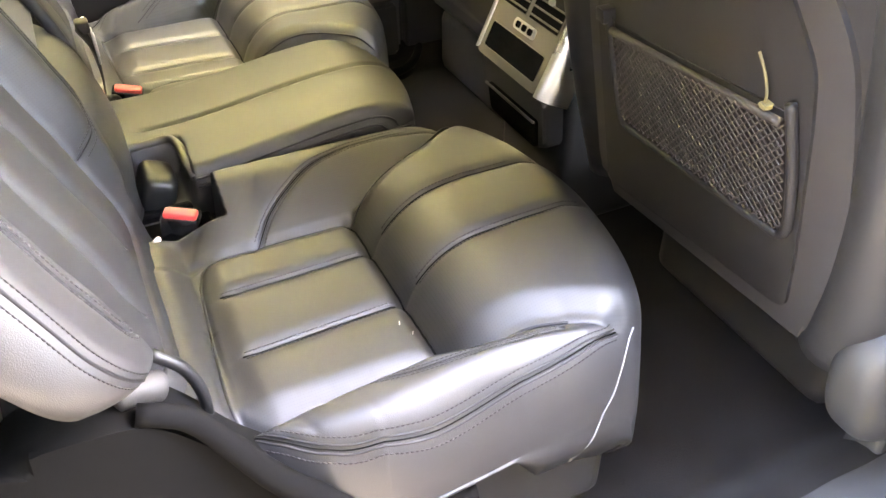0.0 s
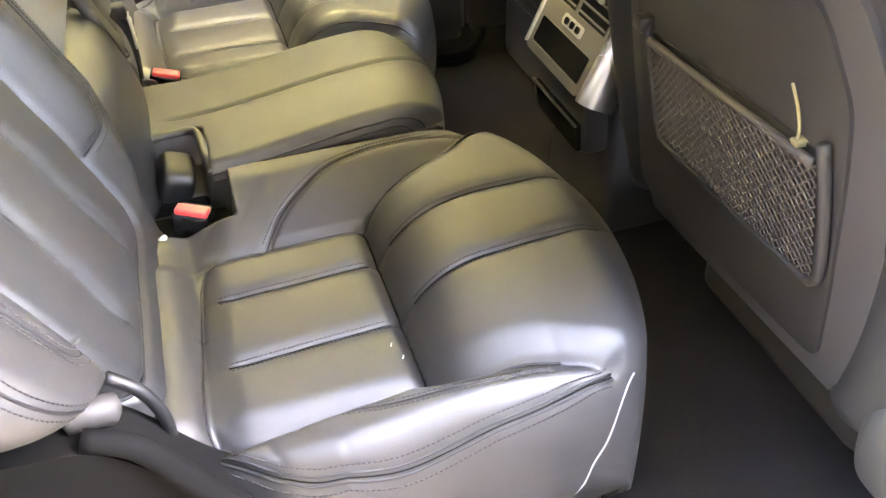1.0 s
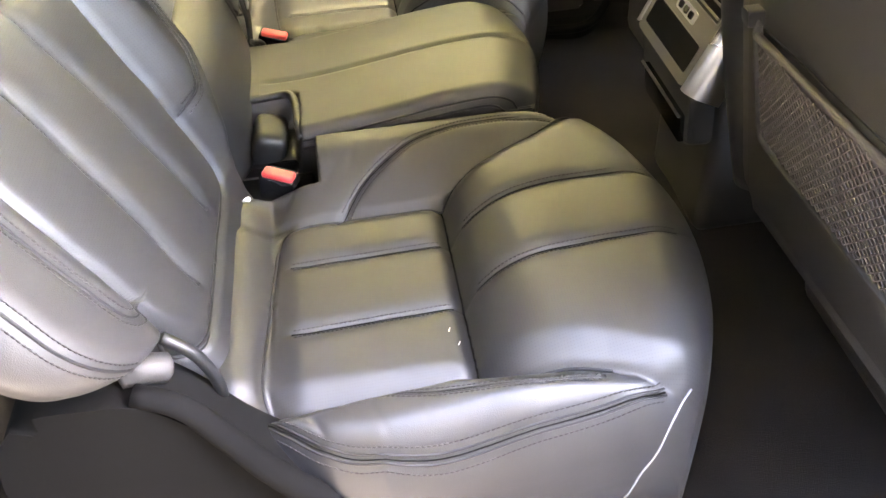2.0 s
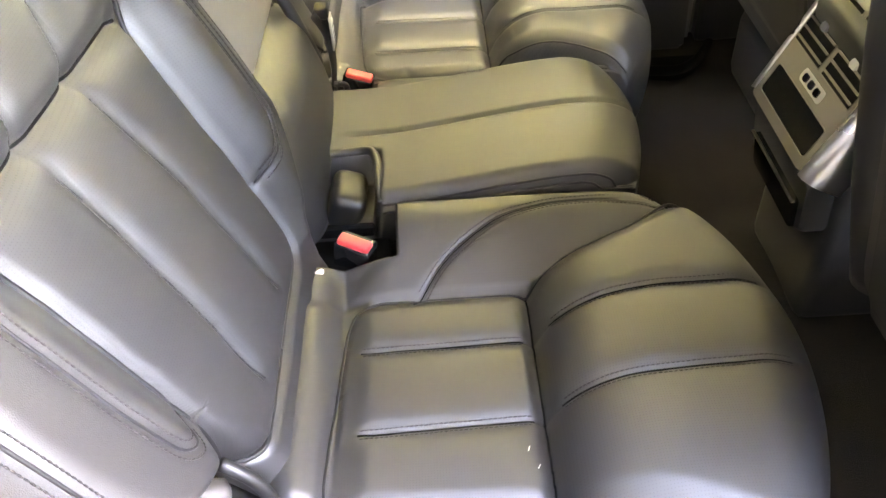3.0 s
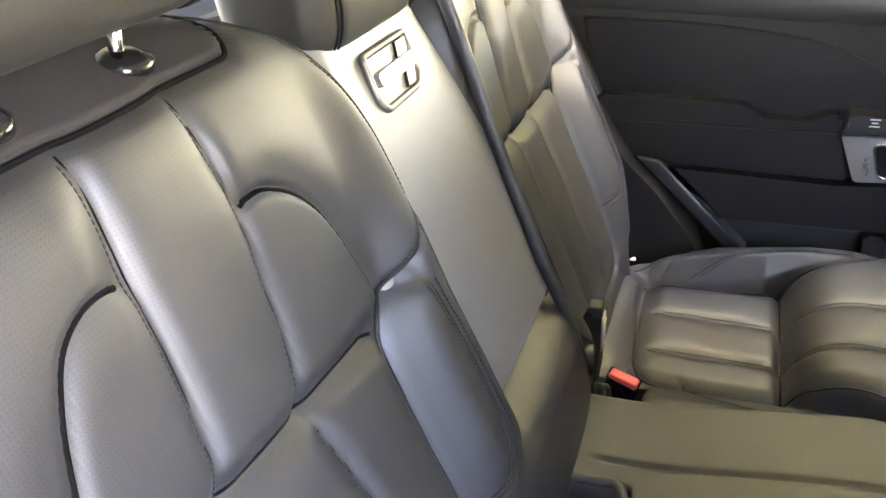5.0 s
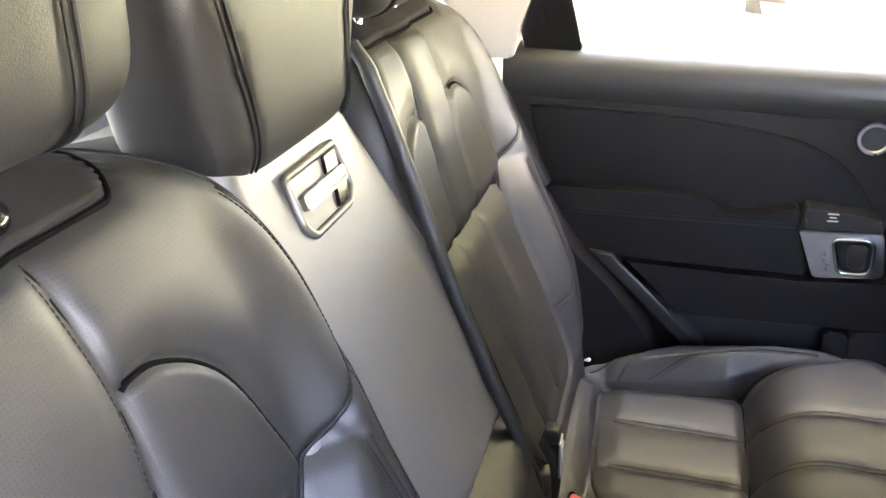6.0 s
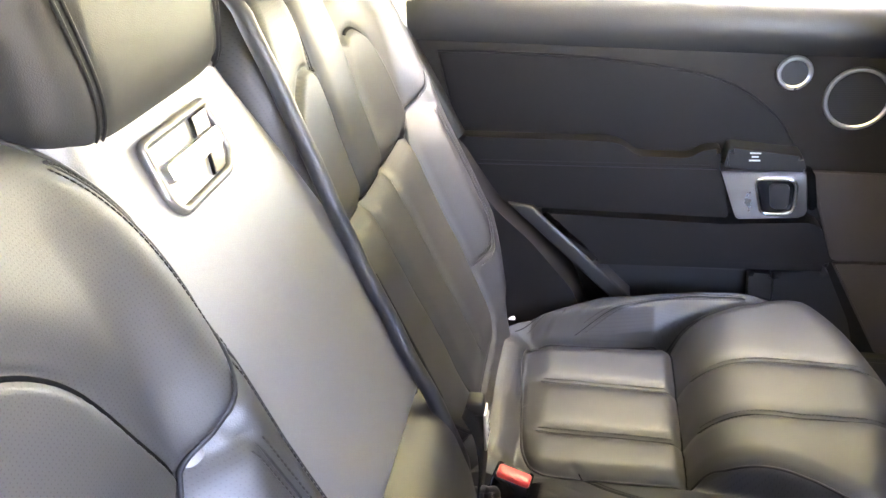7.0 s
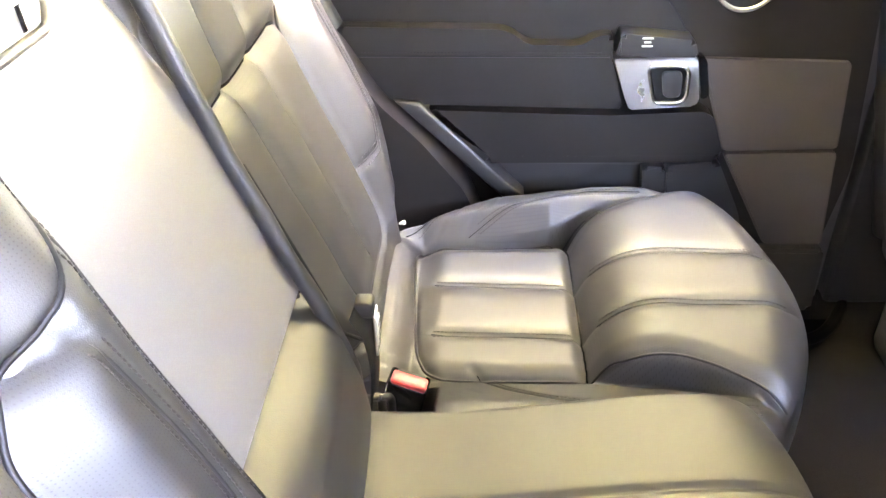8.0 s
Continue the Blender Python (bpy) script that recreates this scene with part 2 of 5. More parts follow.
def shell(grid, rings, region, mats, parent, out, labels={}):
    """A padded cover: a sheet of points whose rim runs on over rings of points, cut along its seams into one mesh a panel."""
    n, m, _ = grid.shape
    idx = np.arange(n * m).reshape(n, m)
    rim = np.r_[idx[:, 0], idx[-1, 1:], idx[-2::-1, -1], idx[0, -2:0:-1]]
    verts = [grid.reshape(-1, 3)] + list(rings)
    faces = np.stack([idx[:-1, :-1], idx[1:, :-1], idx[1:, 1:], idx[:-1, 1:]], -1).reshape(-1, 4)
    reg = region.reshape(-1)
    last, base = rim, n * m
    for k in range(len(rings)):
        ring = np.arange(base, base + len(rim))
        base += len(rim)
        q = np.stack([last, np.roll(last, -1), np.roll(ring, -1), ring], -1)
        faces = np.vstack([faces, q[:, ::-1]])
        reg = np.r_[reg, np.full(len(rim), "side", dtype=object)]
        last = ring
    v = np.vstack(verts)
    fn = np.cross(v[faces[:, 2]] - v[faces[:, 0]], v[faces[:, 3]] - v[faces[:, 1]])
    flip = np.sum(fn[: (n - 1) * (m - 1)] @ np.array(out, float)) < 0
    if flip:
        faces, fn = faces[:, ::-1], -fn
    nv = np.zeros_like(v)
    for k in range(4):
        np.add.at(nv, faces[:, k], fn)
    nv /= np.linalg.norm(nv, axis=1)[:, None] + 1e-12
    for name in sorted(set(reg)):
        pick = faces[reg == name]
        used, back = np.unique(pick, return_inverse=True)
        plain = name.split("#")[0]
        mesh_part(plain, v[used], back.reshape(-1, 4), mats.get(name, mats.get(plain, LEATHER)), parent, labels.get(plain, ""), nv[used])
    return rim


def rim_of(grid):
    return np.vstack([grid[:, 0], grid[-1, 1:], grid[-2::-1, -1], grid[0, -2:0:-1]])


def box(x0, x1, y0, y1, z0, z1, r=0.004, seg=2):
    bm = bmesh.new()
    bmesh.ops.create_cube(bm, size=1)
    for v in bm.verts:
        v.co = Vector(((x0 + x1) / 2 + v.co.x * (x1 - x0), (y0 + y1) / 2 + v.co.y * (y1 - y0), (z0 + z1) / 2 + v.co.z * (z1 - z0)))
    if r:
        bmesh.ops.bevel(bm, geom=bm.edges[:], offset=r, segments=seg, profile=0.5, affect="EDGES")
    return bm


def prism(poly, to3, depth, r=0.004, seg=3):
    """A slab: an outline of (a, b) pairs, set in space by to3(a, b, c), from c = 0 (back) to c = depth (front), its front edge rounded."""
    bm = bmesh.new()
    lo = [bm.verts.new(to3(a, b, 0)) for a, b in poly]
    hi = [bm.verts.new(to3(a, b, depth)) for a, b in poly]
    k = len(poly)
    bm.faces.new(lo[::-1])
    bm.faces.new(hi)
    for i in range(k):
        bm.faces.new((lo[i], lo[(i + 1) % k], hi[(i + 1) % k], hi[i]))
    if r:
        edges = [e for e in bm.edges if e.verts[0] in hi and e.verts[1] in hi]
        bmesh.ops.bevel(bm, geom=edges, offset=r, segments=seg, profile=0.5, affect="EDGES")
    return bm


def rounded(poly, r, n=5):
    """An outline with its corners rounded; r: one radius or one for each corner."""
    out, k = [], len(poly)
    for i in range(k):
        p, a, b = Vector(poly[i]), Vector(poly[i - 1]), Vector(poly[(i + 1) % k])
        rad = r[i] if isinstance(r, (list, tuple)) else r
        da, db = (a - p), (b - p)
        q = min(rad, da.length * 0.48, db.length * 0.48)
        s, e = p + da.normalized() * q, p + db.normalized() * q
        for t in np.linspace(0, 1, n):
            out.append(tuple((1 - t) ** 2 * s + 2 * t * (1 - t) * p + t * t * e))
    return out


def ring_part(name, centre, r0, r1, axis_to3, depth, mat, parent, n=40, label=""):
    """A flat round bezel."""
    bm = bmesh.new()
    prof = [(r0, 0), (r0, depth * 0.7), (r0 + (r1 - r0) * 0.25, depth), (r0 + (r1 - r0) * 0.75, depth), (r1, depth * 0.6), (r1, 0)]
    rows = []
    for i in range(n):
        t = 2 * math.pi * i / n
        rows.append([bm.verts.new(axis_to3(centre[0] + r * math.cos(t), centre[1] + r * math.sin(t), c)) for r, c in prof])
    for i in range(n):
        a, b = rows[i], rows[(i + 1) % n]
        for k in range(len(prof)):
            k2 = (k + 1) % len(prof)
            bm.faces.new((a[k], a[k2], b[k2], b[k]))
    return part(name, bm, mat, parent, label, smooth=True)


# ---- rear seats ----
# Seam lines of a cushion: (ahead of the backrest, sideways from its middle).
ARC_OUT = curve([(0.004, 0.162), (0.03, 0.180), (0.06, 0.203), (0.10, 0.231), (0.14, 0.246), (0.20, 0.255), (0.28, 0.252), (0.36, 0.247), (0.41, 0.240), (0.44, 0.232)], 60)
ARC_TOP = curve([(0.10, 0.168), (0.14, 0.184), (0.20, 0.202), (0.28, 0.213), (0.34, 0.217), (0.385, 0.221)], 40)
ARC_IN = curve([(0.116, 0.124), (0.135, 0.146), (0.160, 0.176), (0.200, 0.206), (0.24, 0.226), (0.30, 0.240), (0.36, 0.241), (0.41, 0.235), (0.448, 0.228)], 50)
EDGE_IN = np.array([(0.036, 0.0), (0.040, 0.06), (0.046, 0.10), (0.056, 0.123), (0.075, 0.134), (0.10, 0.137), (0.258, 0.138), (0.30, 0.147), (0.34, 0.156), (0.38, 0.173), (0.42, 0.200), (0.46, 0.230), (0.49, 0.250)])
EDGE_OUT = np.array([(0.036, 0.0), (0.030, 0.08), (0.030, 0.13), (0.038, 0.154), (0.06, 0.163), (0.10, 0.164), (0.23, 0.168), (0.26, 0.178), (0.30, 0.191), (0.34, 0.198), (0.38, 0.211), (0.42, 0.232), (0.45, 0.246)])
GROOVE_IN = np.array([(0.05, 0.055), (0.25, 0.060), (0.32, 0.065), (0.40, 0.073), (0.54, 0.076)])
GROOVE_OUT = np.array([(0.05, -0.055), (0.25, -0.048), (0.32, -0.046), (0.40, -0.042), (0.54, -0.038)])
HALF = 0.272


def along(x, line):
    return np.interp(x, line[:, 0], line[:, 1])


def outer_half(x):
    """Half the cushion's width on the door side: drawn in towards the hinge."""
    return np.interp(x, [-0.04, 0.0, 0.03, 0.06, 0.10, 0.15], [0.172, 0.186, 0.206, 0.230, 0.256, HALF])


def cushion_nose(i):
    return 0.543 - np.where(i < 0.01, 1.15, 1.45) * (i - 0.01) ** 2


def cushion_top(x, w, notch, inward):
    """The height of an outer seat's cushion x metres ahead of the backrest and w from its middle; inward: the sign of w towards the car's middle."""
    i, a = inward * w, np.abs(w)
    ei, eo = along(x, EDGE_IN[4:]), along(x, EDGE_OUT[4:])
    e = np.where(i > 0, ei, eo)
    gi, go = along(x, GROOVE_IN), along(x, GROOVE_OUT)
    rise = np.clip((x - 0.258) / 0.14, 0, 1)
    zi = 0.271 + 0.069 * (1 - (1 - rise) ** 3.2) - 0.004 * S((x - 0.47) / 0.07)
    c = np.where(i < go, (i + eo) / (go + eo), np.where(i < gi, (i - go) / (gi - go), (i - gi) / (ei - gi + 1e-6)))
    c = np.clip(np.abs(2 * c - 1), 0, 1)
    zi = zi + 0.0046 * (1 - c ** 3.0) * S((x - 0.03) / 0.05) * (0.3 + 0.7 * S(np.abs(x - 0.258) / 0.035)) * (1 - S((x - 0.49) / 0.04))
    for g in (gi, go):
        zi = zi - (0.0034 * bell(i - g, 0.0105) + 0.0018 * bell(i - g, 0.0024)) * S((x - 0.05) / 0.03) * (1 - S((x - 0.50) / 0.03))
    zi = zi - np.where(i < 0, 0.013, 0.007) * S((a - e) / np.where(i < 0, 0.042, 0.024) + 1)
    zi = zi - (0.010 * bell(x - 0.258, 0.010) + 0.003 * bell(x - 0.258, 0.003)) * (1 - S((a - e + 0.006) / 0.02))
    zi = zi - 0.007 * S((0.075 - x) / 0.04)
    top = np.interp(x, [0.0, 0.05, 0.15, 0.30, 0.5], [0.290, 0.296, 0.316, 0.335, 0.337])
    foot = np.interp(x, [0.0, 0.16, 0.24, 0.30, 0.36], [0.262, 0.268, 0.292, 0.316, 0.324])
    zo = foot + (top - foot) * S((a - eo + 0.004) / 0.036)
    spread = 0.15 + np.maximum(a - 0.15, 0) * (HALF - 0.15) / (outer_half(x) - 0.15)
    q_out = np.clip((spread - 0.214) / (HALF - 0.214), 0, 1)
    zn = 0.264 + (a - 0.137) * 0.62
    zn = zn - np.log1p(np.exp((zn - 0.322) * 300)) / 300
    zn = zn - 0.022 * S((0.10 - x) / 0.08) * S((a - 0.13) / 0.05)
    q_in = np.clip(1 - (HALF - a) / 0.020, 0, 1)
    k = np.where(i > 0, S((a - e) / 0.013), S((a - e + 0.002) / 0.006))
    early = S((x - 0.02) / 0.04)
    k = k * early + S((a - 0.13) / 0.06) * (1 - early)
    z = zi * (1 - k) + np.where(i > 0, zn, zo) * k
    z = z - np.where(i > 0, 0.050 * (1 - np.sqrt(1 - q_in ** 2 + 1e-9)), 0.118 * (1 - np.sqrt(1 - q_out ** 2 + 1e-9)))
    live = S((x - 0.10) / 0.02)
    z = z - np.where(i > 0, 0.0030 * bell(gap(x, a, ARC_IN), 0.006), 0.0024 * bell(gap(x, a, ARC_OUT), 0.006) + 0.0016 * live * bell(gap(x, a, ARC_TOP), 0.005))
    z = z - np.where(i > 0, 0.0035 * bell(gap(x, a, EDGE_IN), 0.0035), 0.0055 * bell(gap(x, a, EDGE_OUT), 0.0045) * (1 - S((x - 0.38) / 0.06)))
    roll = np.clip((0.036 - x) / 0.075, 0, 1)
    z = z + np.where(a < 0.22, 0.026 * np.sin(np.pi * roll), 0) * (1 - S((a - 0.15) / 0.07))
    for cx, ca, turn, deep in ((0.045, 0.150, 1.0, 0.0026), (0.062, 0.178, 0.8, 0.0028), (0.09, 0.205, 1.1, 0.0024), (0.115, 0.19, 0.9, 0.0018), (0.035, 0.19, 0.6, 0.0018), (0.15, 0.215, 1.2, 0.0012)):
        u, v = (x - cx) * math.cos(turn) + (a - ca) * math.sin(turn), -(x - cx) * math.sin(turn) + (a - ca) * math.cos(turn)
        z = z - np.where(i < 0, deep, 0.4 * deep) * bell(v, 0.004) * bell(u, 0.020)
    z = z + 0.7 * ripple(x, w)
    sign, deep, from_w = notch
    z = z - 0.10 * S((deep - x) / 0.008 + 0.5) * S((sign * w - from_w) / 0.008 + 0.5)
    nose = np.clip(1 - (cushion_nose(i) - x) / 0.07, 0, 1)
    return z - 0.058 * (1 - np.sqrt(1 - nose ** 2 + 1e-9))


def cushion(seat, yc, notch, inward):
    n, m = 240, 240
    w = HALF * np.linspace(-1, 1, m)
    w = w * (1.12 - 0.12 * (w / HALF) ** 2)
    s = np.linspace(0, 1, n)
    s = s * (1.2 - 0.2 * s)
    nose = cushion_nose(inward * w)
    x = -0.040 + s[:, None] * (nose[None, :] + 0.040)
    w = np.ones_like(x) * w[None, :]
    drawn = np.sign(w) * (0.15 + (np.abs(w) - 0.15) * (outer_half(x) - 0.15) / (HALF - 0.15))
    w = np.where((inward * w < 0) & (np.abs(w) > 0.15), drawn, w)
    z = cushion_top(x, w, notch, inward)
    grid = np.stack([x, yc + w * (1 - 0.04 * S((s[:, None] - 0.75) / 0.25)), z], -1)
    xc, wc = (0.25 * (q[:-1, :-1] + q[1:, :-1] + q[:-1, 1:] + q[1:, 1:]) for q in (x, w))
    ic, ac = inward * wc, np.abs(wc)
    e = np.where(ic > 0, along(xc, EDGE_IN[4:]), along(xc, EDGE_OUT[4:]))
    arc = np.where(ic > 0, along(xc, ARC_IN), along(xc, ARC_TOP))
    side = np.where(ic < 0, "a", "b").astype(object)
    region = "bolster#" + side
    lens = (ac >= e) & (ac < arc) & (xc > 0.117) & (xc < np.where(ic > 0, 0.447, 0.40))
    region[lens] = ("bolster_panel#" + side)[lens]
    rear = np.where(ic > 0, np.interp(ac, EDGE_IN[:5, 1], EDGE_IN[:5, 0]), np.interp(ac, EDGE_OUT[:5, 1], EDGE_OUT[:5, 0]))
    ins = (ac < e) & (xc > rear)
    col = np.where(ic < along(xc, GROOVE_OUT), "1", np.where(ic < along(xc, GROOVE_IN), "2", "3"))
    row = np.where(xc < 0.258, "r", "f")
    region[ins] = ("insert_panel#" + col.astype(object) + row.astype(object))[ins]
    region[(xc <= rear) & (ac < 0.17)] = "rear_roll"
    rim = rim_of(grid)
    t = np.roll(rim, -1, 0) - np.roll(rim, 1, 0)
    out = np.stack([t[:, 1], -t[:, 0], np.zeros(len(t))], -1)
    out /= np.linalg.norm(out, axis=1)[:, None] + 1e-9
    out *= np.sign(np.sum(out * (rim - rim.mean(0)), 1))[:, None]
    hem = np.interp(rim[:, 0], [0.0, 0.04, 0.08, 0.15, 0.25, 0.28, 0.300, 0.325, 0.37, 0.42], [0.32, 0.30, 0.27, 0.222, 0.226, 0.214, 0.180, 0.142, 0.136, 0.112])
    hem = np.minimum(hem, rim[:, 2] - 0.01)
    rings = []
    for f in (0.08, 0.2, 0.35, 0.5, 0.65, 0.8, 0.93, 1.0):
        r = rim.copy()
        r[:, 2] = rim[:, 2] + (hem - rim[:, 2]) * f
        r += out * (0.006 * math.sin(math.pi * min(f * 1.2, 1)) - 0.016 * f ** 2 - 0.008 * (f > 0.95))
        rings.append(r)
    body = new("cushion")
    body.parent = seat
    mats = {"insert_panel": PUNCHED, "bolster_panel": PUNCHED, "side": LEATHER}
    shell(grid, rings, region, mats, body, (0, 0, 1), {"insert_panel": "punched black leather panel", "side": "plain leather skirt"})

    def on(line, lift=0.0006, sign=1):
        """Points on the cover along a line; sign: 1 on the side towards the car's middle."""
        line = np.array(line)
        w = inward * sign * line[:, 1]
        return np.stack([line[:, 0], yc + w, cushion_top(line[:, 0], w, notch, inward) + lift], -1)

    def beside(line):
        d = np.gradient(line, axis=0)
        return np.stack([-d[:, 1], d[:, 0]], -1) / (np.linalg.norm(d, axis=1)[:, None] + 1e-9)

    rows = []
    for sign, arc_line, wide in ((-1, ARC_OUT, 1.0), (-1, ARC_TOP, 0.6), (1, ARC_IN, 0.9)):
        d = beside(arc_line)
        # Black cord puts the shade between the folded seam edges into colour.
        cord("crease", on(arc_line, 0.0002, sign)[1:-2], 0.0009 * wide, CREASE, body, "dark line for seams and crease shade", 6)
        for off in (-1, 1):
            rows.append(on(arc_line + d * off * 0.0068 * wide, 0.0001, sign)[3:-2])
            line = on(arc_line + d * off * 0.0024 * wide, 0.0001, sign)[1:-2]
            cord("seam_cord", line, 0.0015 * wide * S(np.arange(len(line)) / 10 + 0.1), SEAM, body, "folded leather seam edge")
    for groove in (GROOVE_IN, GROOVE_OUT):
        for x0, x1 in ((0.06, 0.246), (0.275, 0.505)):
            xs = np.linspace(x0, x1, 50)
            mid = np.stack([xs, along(xs, groove)], -1)
            rows.append(on(mid - (0, 0.0052), 0.0002))
            rows.append(on(mid + (0, 0.0052), 0.0002))
            # Groove shade, drawn as a near-black cord.
            cord("crease", on(mid, 0.0003), 0.0012, CREASE, body, "dark line for seams and crease shade", 6)
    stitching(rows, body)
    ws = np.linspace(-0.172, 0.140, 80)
    # Same painted shade across the cushion's cross crease.
    cord("crease", on(np.stack([np.full(80, 0.258), ws], -1), 0.0004), 0.0018, CREASE, body, "dark line for seams and crease shade", 6)
    edge = np.vstack([EDGE_OUT[1:11][::-1] * (1, -1), EDGE_IN[1:12]])
    cord("piping", on(curve(edge, 200), 0.0012), 0.0018, PIPING, body, "dark piping cord")
    for sign in (inward,):
        start = np.argmin(np.hypot(rim[:, 0] - 0.455, rim[:, 1] - (yc + sign * 0.25)))
        stop = np.argmin(np.hypot(rim[:, 0] - 0.372, rim[:, 1] - (yc + sign * 0.272)))
        step = 1 if stop > start else -1
        ks = np.arange(start, stop + step, step)
        all_rings = np.stack([rim] + rings)
        line = []
        for q, k in enumerate(ks):
            f = q / (len(ks) - 1) * 8
            lo = min(int(f), 7)
            line.append(all_rings[lo, k] * (1 - f + lo) + all_rings[lo + 1, k] * (f - lo))
        cord("piping", curve(np.array(line)[::max(1, len(line) // 8)], 40), 0.0012, PALE_PIPING, body, "pale grey piping cord")
    corner = [(0.455, 0.2290, 0.2995), (0.445, 0.2365, 0.2925), (0.433, 0.2480, 0.283), (0.416, 0.2607, 0.247), (0.401, 0.2650, 0.220), (0.386, 0.2707, 0.190), (0.368, 0.2600, 0.151)]
    cord("piping", curve([(p, yc - inward * (q + 0.001), r) for p, q, r in corner], 50), 0.0011, PALE_PIPING, body, "pale grey piping cord down the corner")
    order = np.argsort(-rings[-1][:, 0])[:150]
    order = order[np.argsort(rings[-1][order, 1])]
    cord("piping", curve(rings[-1][order][::6], 80), 0.0010, PALE_PIPING, body, "pale grey piping cord")
    return body


BACK_Z = np.linspace(0.16, 1.02, 300)
BACK_X = np.interp(BACK_Z, [0.16, 0.28, 0.35, 0.45, 0.55, 0.62, 0.70, 0.80, 0.87, 0.895, 0.915, 0.94, 1.02], [0.045, 0.0, -0.024, -0.064, -0.106, -0.135, -0.157, -0.182, -0.205, -0.226, -0.268, -0.34, -0.42])
for _ in range(4):
    BACK_X[4:-4] = np.convolve(BACK_X, np.ones(9) / 9, "valid")
ARCH = curve([(0.062, 0.788), (0.070, 0.795), (0.085, 0.799), (0.105, 0.796), (0.135, 0.778), (0.160, 0.748), (0.178, 0.700), (0.190, 0.665), (0.198, 0.638)], 40)
ARCH_OUT = curve([(0.049, 0.800), (0.070, 0.809), (0.095, 0.808), (0.120, 0.795), (0.138, 0.768), (0.152, 0.735), (0.165, 0.695), (0.174, 0.660), (0.179, 0.638)], 40)
SEAM_IN = np.array([(0.33, 0.068), (0.40, 0.069), (0.485, 0.067), (0.57, 0.056), (0.633, 0.044), (0.705, 0.060), (0.795, 0.066), (0.885, 0.060)])
SEAM_OUT = np.array([(0.33, 0.060), (0.42, 0.055), (0.55, 0.052), (0.635, 0.060), (0.72, 0.051), (0.805, 0.049), (0.885, 0.044)])
BACK_EDGE = curve([(0.0, 0.318), (0.10, 0.318), (0.135, 0.322), (0.150, 0.336), (0.156, 0.36), (0.161, 0.45), (0.165, 0.55), (0.169, 0.605), (0.181, 0.634), (0.205, 0.652), (0.240, 0.670), (0.268, 0.700), (0.282, 0.745), (0.284, 0.79)], 70)
BACK_EDGE_OUT = curve([(0.0, 0.318), (0.10, 0.318), (0.135, 0.322), (0.150, 0.336), (0.156, 0.36), (0.161, 0.45), (0.165, 0.55), (0.169, 0.605), (0.179, 0.655), (0.193, 0.682), (0.218, 0.705), (0.242, 0.724), (0.263, 0.743), (0.284, 0.79)], 70)
BACK_RISE = BACK_EDGE[BACK_EDGE[:, 1] > 0.323]
BACK_RISE_OUT = BACK_EDGE_OUT[BACK_EDGE_OUT[:, 1] > 0.323]
BACK_ARC = curve([(0.236, 0.664), (0.243, 0.62), (0.247, 0.56), (0.246, 0.50), (0.238, 0.458), (0.214, 0.432), (0.186, 0.42), (0.163, 0.414)], 60)


BACK_ARC_OUT = curve([(0.226, 0.710), (0.234, 0.65), (0.233, 0.57), (0.230, 0.51), (0.224, 0.474), (0.206, 0.458), (0.186, 0.452), (0.164, 0.448)], 60)


def foot_round(z, outer):
    """The rounded lower end of a bolster on the door side."""
    if not outer:
        return 1.0
    u = np.clip((0.532 - z) / 0.11, 0, 1)
    return 1 - 0.36 * (1 - np.sqrt(1 - u * u + 1e-9))


def back_shape(z):
    """The outline of an outer backrest as a share of its half width: waisted at the foot, domed at the shoulders."""
    return np.clip(1 - np.clip((z - 0.68) / 0.252, 0, 1) ** 4.2, 0.001, 1) ** 0.5 * (1 - 0.28 * S((0.46 - z) / 0.15))


def back_half(z):
    return 0.30 * back_shape(z)


def cross_z(w, door):
    """The height of the crease across an outer backrest."""
    return 0.6355 - 0.06 * w if door else 0.625 + 0 * w


def seam_w(z, w, door):
    """How far from the middle the upright seams run."""
    if not door:
        return 0.05 + 0 * z
    return np.where(np.sign(w) == door, along(z, SEAM_OUT), along(z, SEAM_IN))


